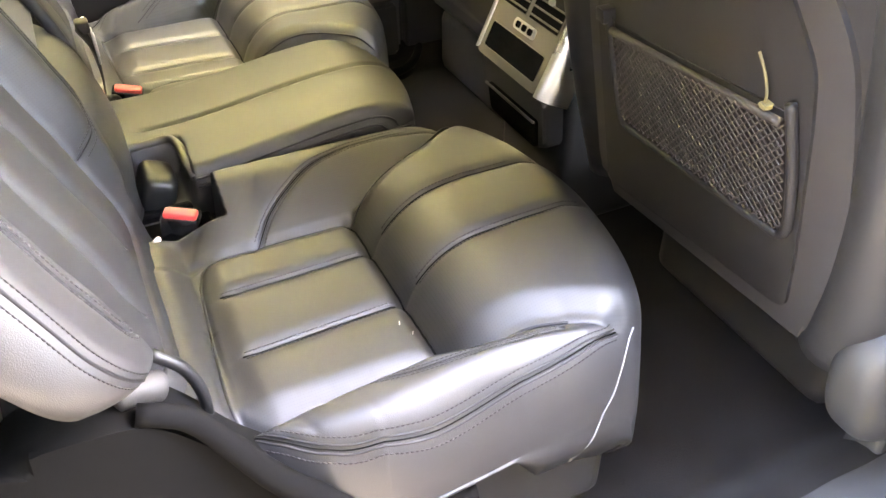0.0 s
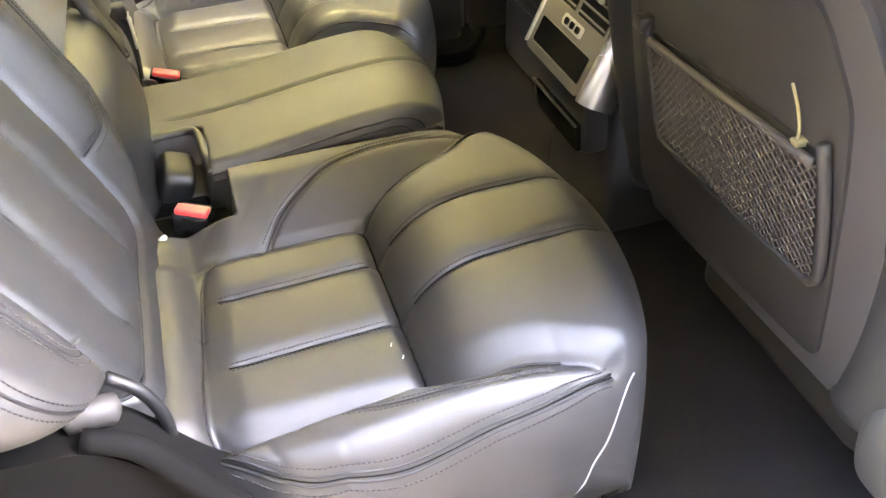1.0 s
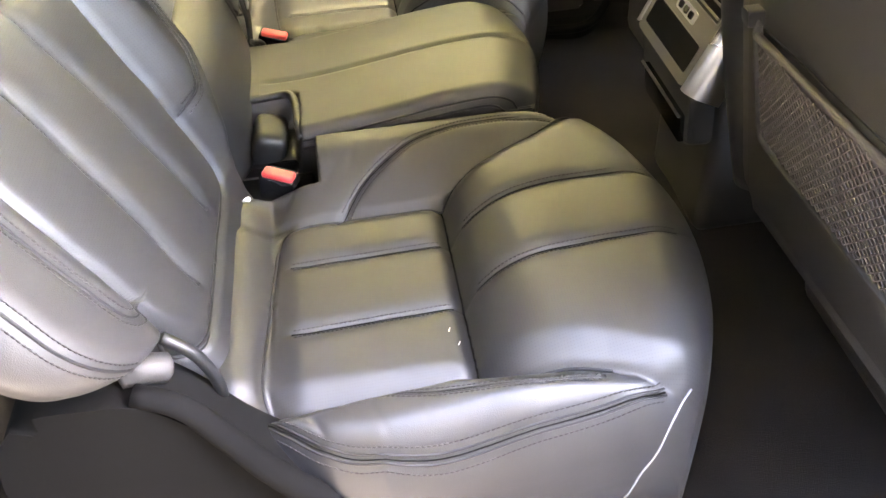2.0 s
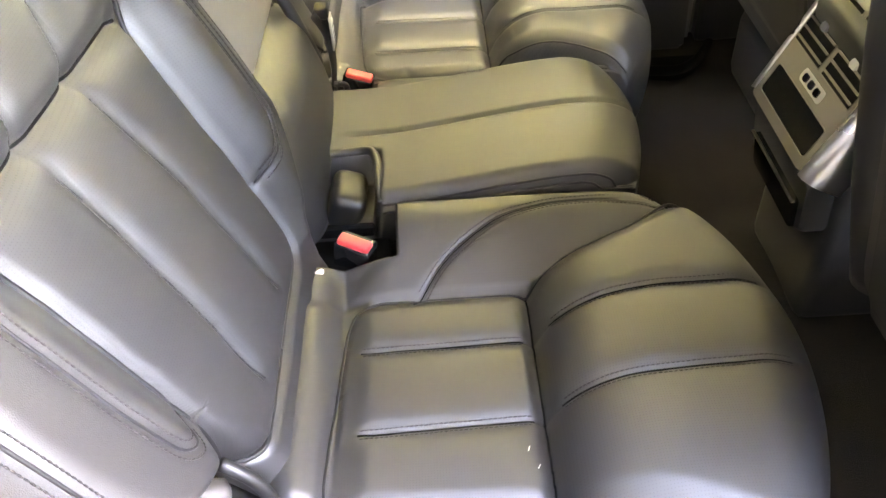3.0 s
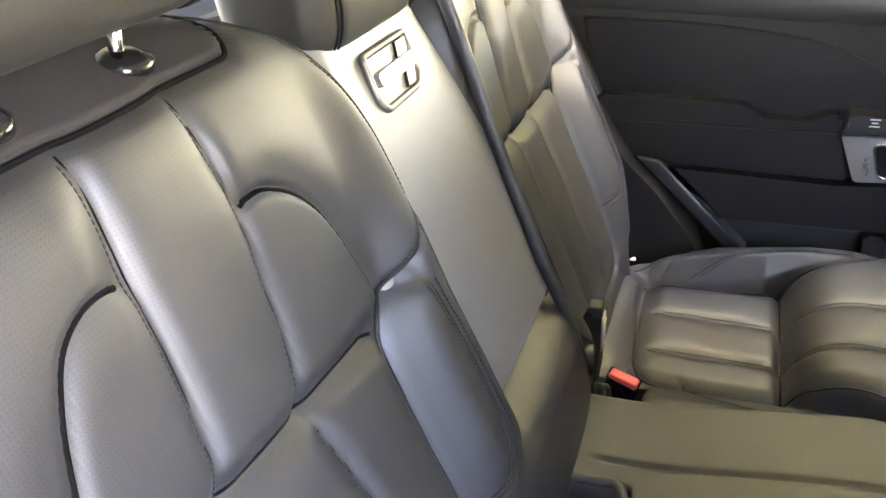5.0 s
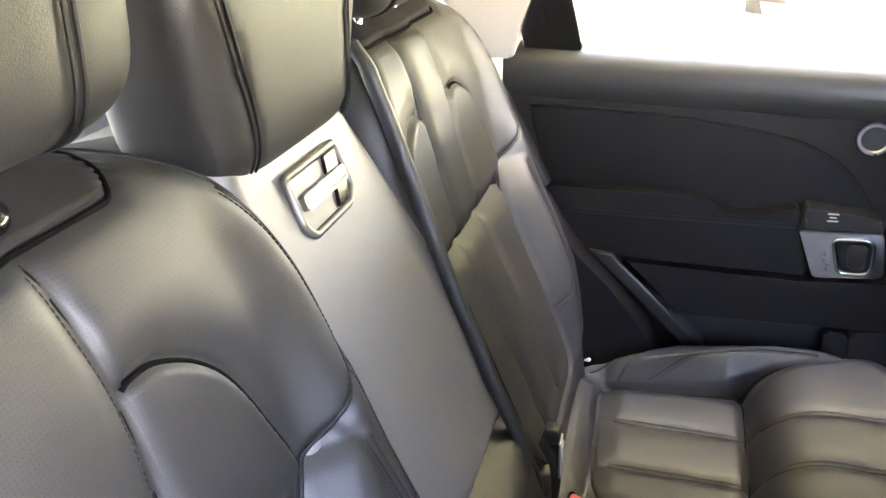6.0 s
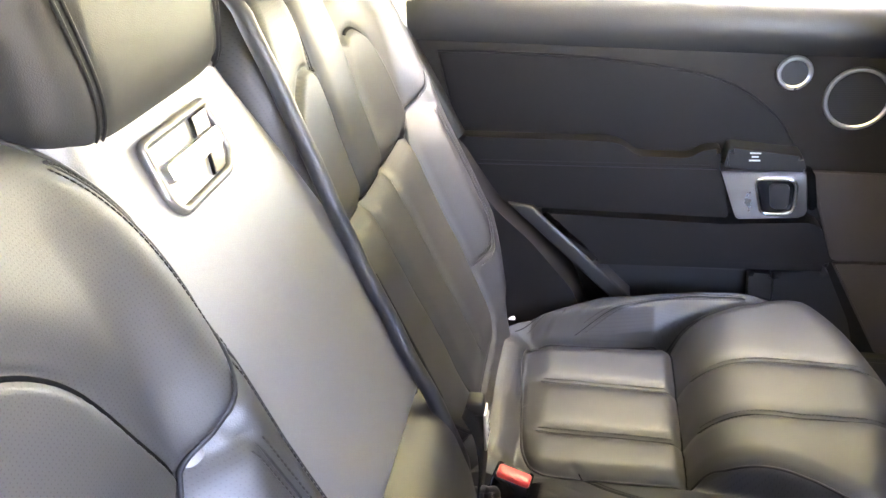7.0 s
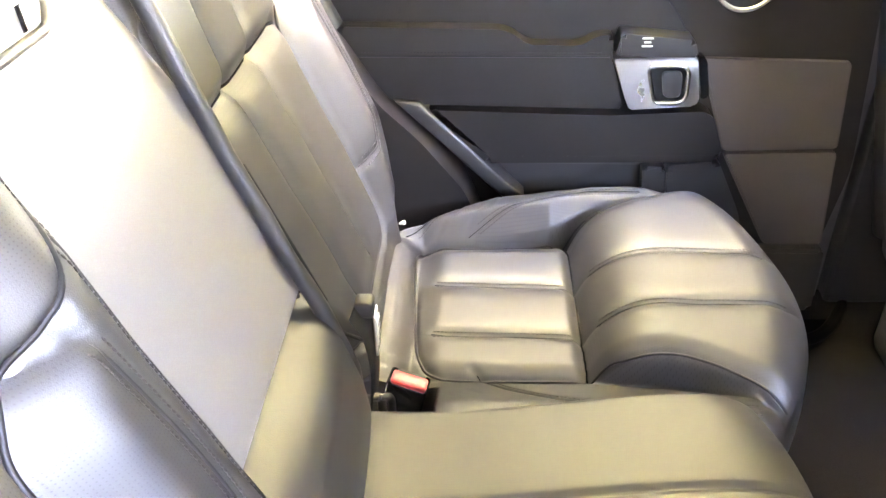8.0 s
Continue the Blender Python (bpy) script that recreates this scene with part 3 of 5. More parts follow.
def back_front(z, w, half=None, door=0):
    """How far forward an outer backrest's cover stands at height z, w metres from its middle."""
    a = np.abs(w)
    half = back_half(z) if half is None else half
    x = np.interp(z, BACK_Z, BACK_X)
    edge = np.where((np.sign(w) == door) & (door != 0), np.interp(z, BACK_RISE_OUT[:, 1], BACK_RISE_OUT[:, 0]), np.interp(z, BACK_RISE[:, 1], BACK_RISE[:, 0]))
    within = S((edge - a) / 0.010 + 0.2)
    lower = 1 - S((z - 0.60) / 0.05)
    k = S((a - np.minimum(edge, 0.20) + 0.004) / 0.06)
    tall = np.interp(z, [0.28, 0.36, 0.46, 0.60, 0.70, 0.80, 0.90], [0.006, 0.026, 0.038, 0.038, 0.030, 0.012, 0.0])
    x = x + k * tall
    shy = (np.sign(w) == door) & (door != 0)
    g, zc = seam_w(z, w, door), cross_z(w, door)
    az = np.where(shy, np.interp(a, ARCH_OUT[:, 0], ARCH_OUT[:, 1]), np.interp(a, ARCH[:, 0], ARCH[:, 1]))
    reach = np.where(shy, gap(a, z, ARCH_OUT), gap(a, z, ARCH))
    ear = S(np.where(z > az, reach, -reach) / 0.011 + 0.35) * S((a - g + 0.004) / 0.01)
    over = S(np.where(z > az, reach, -reach) / 0.004 + 0.5)
    x = x + 0.009 * ear * (1 - S(reach / 0.09)) * S((z - 0.62) / 0.04) * S((a - 0.05) / 0.03) * np.where(z < 0.76, within, 1)
    x = x - np.where(shy, 0.0055 * bell(reach, 0.010 + 0.014 * over), 0.0095 * bell(reach, 0.0035 + 0.0235 * over)) * S((a - g + 0.006) / 0.02) * np.where(z < 0.76, within, 1)
    cols = np.where(a < g, a / g, np.abs((a - g) / (np.maximum(edge, 0.14) - g) * 2 - 1))
    x = x + 0.0045 * (1 - np.clip(cols, 0, 1) ** 3) * (a < edge) * S((z - 0.33) / 0.04) * S(np.abs(z - zc) / 0.03) * (1 - ear)
    x = x - (0.0042 * bell(a - g, 0.0105) + 0.002 * bell(a - g, 0.0025)) * S((z - 0.335) / 0.03) * (1 - S((z - 0.877) / 0.010))
    x = x - (0.010 * bell(z - zc, np.where(z > zc, 0.016, 0.009)) + 0.004 * bell(z - zc, 0.003)) * (1 - S((a - 0.155) / 0.02))
    outer_side = (np.sign(w) == door) & (door != 0)
    x = x - (0.008 - 0.003 * S((z - 0.6) / 0.05)) * bell(np.where(outer_side, gap(a, z, BACK_EDGE_OUT), gap(a, z, BACK_EDGE)), 0.006)
    outer_side = (np.sign(w) == door) & (door != 0)
    x = x - 0.0026 * bell(np.where(outer_side, gap(a, z, BACK_ARC_OUT), gap(a, z, BACK_ARC)), 0.007)
    x = x - (0.0075 * bell(z - 0.885 - 0.036 * S((a - 0.14) / 0.05), 0.005) - 0.004 * bell(z - 0.893 - 0.036 * S((a - 0.14) / 0.05), 0.004)) * (1 - S((a - 0.18) / 0.02))
    x = x + ripple(z, w)
    q = np.clip(1 - (half - a) / 0.040, 0, 1)
    top = np.clip(1 - (0.931 - z) / 0.012, 0, 1)
    q2 = np.clip(q ** 2 + top ** 2 * 0.6, 0, 1)
    return x - 0.055 * (1 - np.sqrt(1 - q2 + 1e-9))


def backrest(seat, yc, inner, outer):
    n, m = 230, 170
    v = np.linspace(-1, 1, m)
    v = v * (1.3 - 0.3 * v ** 2)
    z = np.linspace(0.255, 0.930, n)
    half = back_shape(z)
    low, high = (outer, inner) if yc < 0 else (inner, outer)
    door = -1 if yc < 0 else 0
    low_z, high_z = foot_round(z, door < 0), foot_round(z, door > 0)
    w = np.where(v < 0, low * v, high * v)[None, :] * half[:, None] * np.where(v[None, :] < 0, (low_z * np.ones(n))[:, None], (high_z * np.ones(n))[:, None])
    zz = np.ones_like(w) * z[:, None]
    hh = np.where(v < 0, low, high)[None, :] * half[:, None] * np.where(v[None, :] < 0, (low_z * np.ones(n))[:, None], (high_z * np.ones(n))[:, None])
    x = back_front(zz, w, hh, door)
    grid = np.stack([x, yc + w, zz], -1)
    zc = 0.5 * (zz[1:, 1:] + zz[:-1, 1:])
    wc = 0.25 * (w[1:, 1:] + w[:-1, 1:] + w[1:, :-1] + w[:-1, :-1])
    ac = np.abs(wc)
    edge = np.where((np.sign(wc) == door) & (door != 0), np.interp(zc, BACK_RISE_OUT[:, 1], BACK_RISE_OUT[:, 0]), np.interp(zc, BACK_RISE[:, 1], BACK_RISE[:, 0]))
    arc = np.where(np.sign(wc) == door, np.interp(zc, BACK_ARC_OUT[::-1, 1], BACK_ARC_OUT[::-1, 0]), np.interp(zc, BACK_ARC[::-1, 1], BACK_ARC[::-1, 0]))
    az = np.where((np.sign(wc) == door) & (door != 0), np.interp(ac, ARCH_OUT[:, 0], ARCH_OUT[:, 1]), np.interp(ac, ARCH[:, 0], ARCH[:, 1]))
    g, cross = seam_w(zc, wc, door), cross_z(wc, door)
    side = np.where(wc < 0, "a", "b").astype(object)
    tag = lambda name: name + "#" + side
    region = tag("bolster")
    lens = (ac >= edge) & (ac < arc) & (zc > np.where(np.sign(wc) == door, 0.448, 0.408)) & (zc < np.where(np.sign(wc) == door, 0.706, 0.662))
    region[lens] = tag("bolster_panel")[lens]
    col = np.where(wc < -g, "1", np.where(wc < g, "2", "3"))
    under = (ac < edge) & (zc < cross) & (zc > 0.325)
    region[under] = ("insert_panel#" + col.astype(object))[under]
    mid = (ac < g) & (zc >= cross)
    region[mid] = "centre_panel"
    arch = (ac >= g) & (ac < 0.2) & (zc >= cross) & (zc < az)
    region[arch] = tag("arched_panel")[arch]
    ear = (ac >= g) & (zc >= az) & (zc >= 0.64) & (ac < np.minimum(edge, 0.955 * back_half(zc)))
    region[ear] = tag("shoulder_panel")[ear]
    region[(zc > 0.885 + 0.036 * S((ac - 0.14) / 0.05)) & (ac < 0.19)] = "top_cover"
    region[(zc <= 0.325)] = "lower_roll"
    rim = rim_of(grid)
    mid_y = yc
    rings = []
    for back, pull in ((0.012, 0.003), (0.035, 0.008), (0.065, 0.008), (0.095, -0.006), (0.115, -0.050)):
        r = rim.copy()
        r[:, 0] -= back
        tuck = np.where(np.sign(rim[:, 1] - mid_y) == door, 1.5, 1.0) if door else 1.0
        under = S((0.62 - rim[:, 2]) / 0.12)
        r[:, 1] += np.sign(rim[:, 1] - mid_y) * (pull * tuck * (1 - under) - 0.9 * back * tuck * under)
        r[:, 2] -= 0.06 * back * (rim[:, 2] > 0.6)
        rings.append(r)
    body = new("backrest")
    body.parent = seat
    mats = {"insert_panel": PUNCHED_UP, "bolster_panel": PUNCHED_UP, "shoulder_panel": PUNCHED_UP, "arched_panel": PUNCHED_UP, "centre_panel": PUNCHED_UP, "top_cover": SUEDE}
    shell(grid, rings, region, mats, body, (1, 0, 0.3), {"insert_panel": "punched black leather panel", "shoulder_panel": "punched leather shoulder panel"})

    def on(line, lift=0.0005, sign=1):
        line = np.array(line)
        full = (low if sign < 0 else high) * foot_round(line[:, 1], sign == door)
        return np.stack([back_front(line[:, 1], sign * line[:, 0], full * back_shape(line[:, 1]), door) + lift, yc + sign * line[:, 0], line[:, 1]], -1)

    rows = []
    for sign in (-1, 1):
        full = low if sign < 0 else high
        arc_line = BACK_ARC_OUT if sign == door else BACK_ARC
        d = np.gradient(arc_line, axis=0)
        d = np.stack([-d[:, 1], d[:, 0]], -1) / (np.linalg.norm(d, axis=1)[:, None] + 1e-9)
        if full > 0.25:
            for off in (-1, 1):
                rows.append(on(arc_line + d * off * 0.007, 0.0003, sign)[4:-3])
            cord("seam_cord", on(arc_line, 0.0002, sign)[4:-1], 0.0013 * S(np.arange(55) / 6 + 0.2), PIPING, body, "dark line for seams and crease shade")
            zs = np.linspace(0.452 if sign == door else 0.42, 0.86, 90)
            for off in (0.026, 0.014):
                rows.append(on(np.stack([full * back_shape(zs) * foot_round(zs, sign == door) - off, zs], -1), 0.0004, sign))
            cord("seam_cord", on(np.stack([full * back_shape(zs) * foot_round(zs, sign == door) - 0.020, zs], -1), -0.0004, sign), 0.0016, PIPING, body, "dark line for seams and crease shade", 6)
        for z0, z1 in ((0.345, 0.612), (0.638, 0.879)):
            zs = np.linspace(z0, z1, 60)
            at = seam_w(zs, sign * np.ones(60), door)
            rows.append(on(np.stack([at - sign * 0.0055, zs], -1), 0.0001, sign))
            # Near-black cord paints the shade down the upright seam groove.
            cord("crease", on(np.stack([at, zs], -1), 0.0002, sign), 0.0009, CREASE, body, "dark line for seams and crease shade", 6)
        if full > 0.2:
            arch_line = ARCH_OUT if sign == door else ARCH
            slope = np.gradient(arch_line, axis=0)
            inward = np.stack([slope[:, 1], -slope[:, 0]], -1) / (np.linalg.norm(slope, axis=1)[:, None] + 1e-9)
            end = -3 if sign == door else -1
            # Thicker black cord stands for the shade under the arch's edge.
            cord("crease", on(arch_line + 0.0022 * inward, -0.0004, sign)[2:end], 0.0024, CREASE, body, "dark line for seams and crease shade", 8)
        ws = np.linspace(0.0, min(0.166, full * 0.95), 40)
        cord("crease", on(np.stack([ws, cross_z(sign * ws, door)], -1), 0.0003, sign), 0.0020, CREASE, body, "dark line for seams and crease shade", 6)
        ws = np.linspace(0.0, min(0.185, full * 0.9), 60)
        cord("piping", on(np.stack([ws, 0.885 + 0.036 * S((ws - 0.14) / 0.05)], -1), 0.0030, sign), 0.0022, CREASE, body, "dark piping round the top cover", 8)
        zs = np.linspace(0.755, 0.918, 50)
        edge_of = BACK_EDGE_OUT if sign == door else BACK_EDGE
        edge_line = np.vstack([edge_of[edge_of[:, 1] < 0.74], np.stack([0.285 * back_shape(zs), zs], -1)])
        edge_line = edge_line[edge_line[:, 0] < full * back_shape(edge_line[:, 1]) * foot_round(edge_line[:, 1], sign == door) - 0.004]
        cord("piping", on(curve(edge_line[::5], 140), 0.0012, sign), 0.0026, PIPING, body, "dark piping cord")
    stitching(rows, body)
    return body


def rounded_block(name, centre, size, mat, parent, lean=0.0, power=0.38, seams=(), label="", folds=0.0, belly=0.0, slant=0.0, taper=0.0):
    """A stuffed block: a softened box with seam grooves across its width."""
    n, m = 64, 96
    th = np.linspace(-np.pi / 2, np.pi / 2, n)[:, None]
    ph = np.linspace(-np.pi, np.pi, m, endpoint=False)[None, :]
    sp = lambda v, p: np.sign(v) * np.abs(v) ** p
    x = sp(np.cos(th), power) * sp(np.cos(ph), power * 1.3)
    y = sp(np.cos(th), power) * sp(np.sin(ph), power)
    if belly:
        x = x * np.abs(np.cos(th)) ** (belly - power)
    z = sp(np.sin(th), power * 1.2) * np.ones_like(ph)
    v = np.stack([x * size[0] / 2, y * size[1] / 2, z * size[2] / 2], -1)
    for s in seams:
        v *= 1 - 0.045 * bell(v[..., 1:2] + slant * v[..., 2:3] / size[2] - s, 0.0045)
    v[..., 1] *= 1 - taper * S(0.5 - 1.5 * v[..., 2] / size[2])
    if folds:
        v[..., 2] += folds * np.sin(v[..., 1] * 90 + 3 * np.sin(v[..., 0] * 40)) * S((v[..., 2] / size[2] - 0.2) * 4)
    c, s = math.cos(lean), math.sin(lean)
    w = np.stack([v[..., 0] * c - v[..., 2] * s + centre[0], v[..., 1] + centre[1], v[..., 0] * s + v[..., 2] * c + centre[2]], -1)
    idx = np.arange(n * m).reshape(n, m)
    f = np.stack([idx[:-1], np.roll(idx, -1, 1)[:-1], np.roll(idx, -1, 1)[1:], idx[1:]], -1).reshape(-1, 4)
    return mesh_part(name, w.reshape(-1, 3), f, mat, parent, label)


def headrest(seat, yc, z0, z1, half, x, seams=(), slant=0.0, spread=0.064, taper=0.0):
    head = new("headrest")
    head.parent = seat
    rounded_block("pad", (x, yc, (z0 + z1) / 2), (0.125, 2 * half, z1 - z0), LEATHER, head, -0.06, 0.36, seams, "black leather headrest pad", 0.0012, 0.62, slant, taper)
    sx, sy, sz = 0.0625, half, (z1 - z0) / 2
    for s in seams:
        for off in (-0.004, 0.004):
            th = np.linspace(-1.25, 1.25, 60)
            run = np.clip(np.abs(s + off) / sy / np.cos(th) ** 0.33, 0, 0.98) ** (1 / 0.33)
            ok = run < 0.9
            vx = sx * np.cos(th) ** 0.62 * np.sqrt(1 - run ** 2) ** 0.429
            vz = sz * np.sign(np.sin(th)) * np.abs(np.sin(th)) ** 0.396
            c, k = math.cos(-0.06), math.sin(-0.06)
            pts = np.stack([vx * c - vz * k + x + 0.0004, yc + (s + off - slant * vz / (z1 - z0)) * (1 - taper * S(0.5 - 1.5 * vz / (z1 - z0))), vx * k + vz * c + (z0 + z1) / 2], -1)[ok]
            cord("seam_cord", pts, 0.0015, SEAM, head, "dark line for seams and crease shade", 6)
    for s in (-1, 1):
        cord("post", [(x - 0.018, yc + s * spread, z0 - 0.10), (x - 0.010, yc + s * spread, z0 - 0.03), (x - 0.004, yc + s * spread, z0 + 0.03)], 0.0055, CHROME, head, "chrome headrest post", 14)
        cord("collar", [(x - 0.008, yc + s * spread, z0 - 0.036), (x - 0.006, yc + s * spread, z0 - 0.026), (x - 0.005, yc + s * spread, z0 - 0.022)], [0.022, 0.021, 0.011], GLOSS, head, "black plastic collar", 24)
    return head


def anchor(parent, x, y, z):
    v, f = tube([(x - 0.004, y, z - 0.001), (x + 0.001, y, z + 0.0005), (x + 0.004, y, z + 0.001), (x + 0.006, y, z + 0.0012), (x + 0.0068, y, z + 0.0013)], [0.0012, 0.0030, 0.0036, 0.0029, 0.0012], 20)
    mesh_part("anchor_button", v, f, WHITE, parent, "small white anchor marker")


def outer_seat(yc_cushion, yc_back, label, headrest_z, notch, inner, outer):
    seat = thing("rear_seat", label, "car seat", "outer rear seats", at=(0, 0, 0))
    cushion(seat, yc_cushion, notch, 1 if yc_cushion < 0 else -1)
    backrest(seat, yc_back, inner, outer)
    headrest(seat, yc_back, headrest_z, headrest_z + 0.19, 0.178, -0.246, (-0.10, 0.10))
    base = new("seat_base")
    base.parent = seat
    part("frame", box(0.02, 0.44, yc_cushion - 0.245, yc_cushion + 0.245, 0.03, 0.19, 0.02, 3), PLASTIC, base, "black plastic seat base")
    return seat


near_seat = outer_seat(-0.427, -0.400, "black leather outer rear seat with padded bolsters", 0.933, (1, 0.100, 0.190), 0.294, 0.318)
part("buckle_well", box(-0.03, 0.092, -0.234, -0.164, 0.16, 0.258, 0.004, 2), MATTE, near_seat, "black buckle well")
anchor(near_seat, 0.009, -0.270, 0.303)
far_seat = outer_seat(0.355, 0.325, "black leather outer rear seat beside the closed door", 0.918, (-1, 0.070, 0.166), 0.190, 0.300)
anchor(far_seat, 0.004, 0.526, 0.300)


# specks of white lint on the near cushion
for x, y, turn in ((0.236, -0.513, 70), (0.244, -0.533, 60)):
    z = float(cushion_top(np.array([x]), np.array([y + 0.427]), (1, 0.100, 0.190), 1)[0])
    speck = thing("lint", "tiny white speck of lint on black leather", "lint", "specks of lint")
    bm = box(-0.0028, 0.0028, -0.0005, 0.0005, 0.0, 0.0010, 0.0003, 1)
    bm.transform(pose(x, y, z + 0.0002, 0, 0, turn))
    part("fibre", bm, WHITE, speck)


# ---- middle seat ----
def middle_seat():
    seat = thing("middle_seat", "narrow black leather middle seat with fold-down armrest", "car seat")
    yc, half = -0.018, 0.143
    body = new("cushion")
    body.parent = seat
    n, m = 130, 110
    v = np.linspace(-1, 1, m)
    w = half * v * (1.3 - 0.3 * v ** 2)
    s = np.linspace(0, 1, n)
    s = s * (1.3 - 0.3 * s)
    nose = 0.442 - 1.4 * w ** 2
    x = -0.03 + s[:, None] * (nose[None, :] + 0.03)
    ww = np.ones_like(x) * w[None, :]

    def top(x, w):
        z = 0.318 + 0.034 * S((x - 0.05) / 0.32)
        z = z + 0.006 * (1 - (w / half) ** 2) - 0.005 * bell(w, 0.004) * S((x - 0.02) / 0.03)
        z = z - 0.05 * S((-w - 0.035) / 0.02) * (1 - S((x - 0.072) / 0.012))
        sd = np.clip(1 - (half - np.abs(w)) / 0.022, 0, 1)
        fr = np.clip(1 - (0.442 - 1.4 * w ** 2 - x) / 0.075, 0, 1)
        q = np.clip(sd ** 2 + fr ** 2, 0, 1)
        return z - 0.040 * (1 - np.sqrt(1 - q + 1e-9))

    grid = np.stack([x, yc + ww, top(x, ww)], -1)
    wc = 0.5 * (w[1:] + w[:-1])[None, :] * np.ones((n - 1, m - 1))
    region = np.where(wc < 0, "cover_panel#a", "cover_panel#b").astype(object)
    rim = rim_of(grid)
    rings = []
    for f, b in ((0.1, 0.001), (0.22, -0.003), (0.27, -0.0065), (0.32, -0.003), (0.5, 0.004), (0.75, 0.002), (1.0, -0.01)):
        r = rim.copy()
        r[:, 2] += (0.10 - rim[:, 2]) * f
        r[:, 1] += np.sign(rim[:, 1] - yc) * b
        r[:, 0] += np.where(rim[:, 0] > 0.38, b, 0)
        rings.append(r)
    shell(grid, rings, region, {}, body, (0, 0, 1), {"side": "plain leather skirt"})
    rows = []
    for f, off in ((0.18, 0), (0.36, 0)):
        keep = (rim[:, 1] < yc - 0.1) & (rim[:, 0] > 0.08)
        r = rim[keep].copy()
        r[:, 2] += (0.10 - r[:, 2]) * f
        r[:, 1] -= 0.0015
        rows.append(r[np.argsort(r[:, 0])])
    stitching(rows, body)
    for inset, drop in ((0.0050, 0.0), (0.0016, 0.0)):
        xs = np.linspace(0.085, 0.41, 60)
        ws = np.full(60, -half + inset)
        cord("seam_cord", np.stack([xs, yc + ws - 0.0006, top(xs, ws) + 0.0006], -1), 0.0020, SEAM, body, "raised leather seam edge")
    lip = curve([(-0.02, -0.056, 0.316), (0.04, -0.052, 0.318), (0.068, -0.058, 0.322), (0.078, -0.085, 0.322), (0.080, -0.120, 0.318), (0.084, -0.150, 0.305)], 40)
    cord("pouch_lip", lip, 0.0065, LEATHER, body, "raised leather lip of the buckle pouch", 12)
    rounded_block("pouch_flap", (0.032, -0.108, 0.276), (0.050, 0.078, 0.066), SEAM, body, -0.35, 0.42, (), "dark leather flap in the buckle pouch")
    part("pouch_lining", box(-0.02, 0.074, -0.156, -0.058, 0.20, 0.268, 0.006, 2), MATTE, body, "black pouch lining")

    back = new("backrest")
    back.parent = seat
    n, m = 150, 90
    half = 0.142
    v = np.linspace(-1, 1, m)
    w = half * v * (1.3 - 0.3 * v ** 2)
    z = np.linspace(0.27, 0.895, n)
    ww, zz = np.meshgrid(w, z)
    wide = np.interp(zz, [0.27, 0.36, 0.44, 0.55, 0.67, 0.75, 0.83, 0.90], [0.175, 0.186, 0.198, 0.203, 0.184, 0.157, 0.128, 0.118]) / half
    x = np.interp(zz, [0.27, 0.40, 0.447, 0.55, 0.65, 0.75, 0.83, 0.895], [0.010, -0.036, -0.056, -0.095, -0.133, -0.173, -0.206, -0.234])
    x = x - 0.016 * bell(zz - 0.447, 0.009) + 0.010 * S((0.447 - zz) / 0.03) * S((zz - 0.28) / 0.08)
    x = x + 0.016 * (1 - (ww / half) ** 2) * S((0.447 - zz) / 0.05) * S((zz - 0.27) / 0.05)
    sd = np.clip(1 - (half - np.abs(ww)) / (0.025 + 0.03 * (zz < 0.447)), 0, 1)
    tp = np.clip(1 - (0.895 - zz) / 0.03, 0, 1)
    x = x - 0.030 * (1 - np.sqrt(1 - np.clip(sd ** 2 + tp ** 2, 0, 1) + 1e-9))
    grid = np.stack([x, yc + 0.003 + ww * wide, zz], -1)
    zc = 0.5 * (zz[1:, 1:] + zz[:-1, 1:])
    region = np.where(zc > 0.447, "armrest_panel", "lower_panel").astype(object)
    rim = rim_of(grid)
    rings = [rim + np.array((-d, 0, -0.2 * d)) for d in (0.02, 0.05, 0.09)]
    shell(grid, rings, region, {"armrest_panel": VINYL, "lower_panel": SMOOTH}, back, (1, 0, 0.3), {"armrest_panel": "smooth back of the folded armrest, its brightness put into the colour"})
    headrest(seat, yc + 0.010, 0.832, 1.05, 0.165, -0.258, (-0.122, 0.108), 0.04, 0.064, 0.17)

    latch = new("latch")
    latch.parent = seat
    tilt = 0.34
    base = Vector((float(np.interp(0.803, BACK_Z, BACK_X)) - 0.010, -0.014, 0.803))

    def to3(a, b, c):
        return base + Vector((c * math.cos(tilt) - b * math.sin(tilt), a, b * math.cos(tilt) + c * math.sin(tilt)))

    outer = rounded([(-0.058, -0.020), (-0.046, -0.033), (0.040, -0.033), (0.058, -0.018), (0.056, 0.032), (-0.057, 0.032)], 0.006)
    inner = rounded([(-0.051, -0.016), (-0.042, -0.026), (0.036, -0.026), (0.051, -0.014), (0.049, 0.026), (-0.050, 0.026)], 0.005)
    loop = [(0.5 * (p[0] + q[0]), 0.5 * (p[1] + q[1])) for p, q in zip(outer, inner)]
    cord("bezel", [tuple(to3(p, q, 0.001)) for p, q in loop + loop[:2]], 0.0042, GUNMETAL, latch, "rounded grey metal bezel", 14)
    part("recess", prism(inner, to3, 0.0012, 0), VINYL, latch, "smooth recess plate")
    part("grip", prism(rounded([(-0.046, -0.006), (0.044, -0.006), (0.044, 0.008), (-0.046, 0.008)], 0.003), to3, 0.008, 0.002), SILVER, latch, "bright silver release grip", smooth=True)
    part("hinge", prism([(0.014, 0.009), (0.040, 0.009), (0.046, 0.025), (0.020, 0.025)], to3, 0.005, 0.001), GLOSS, latch, "black hinge block")
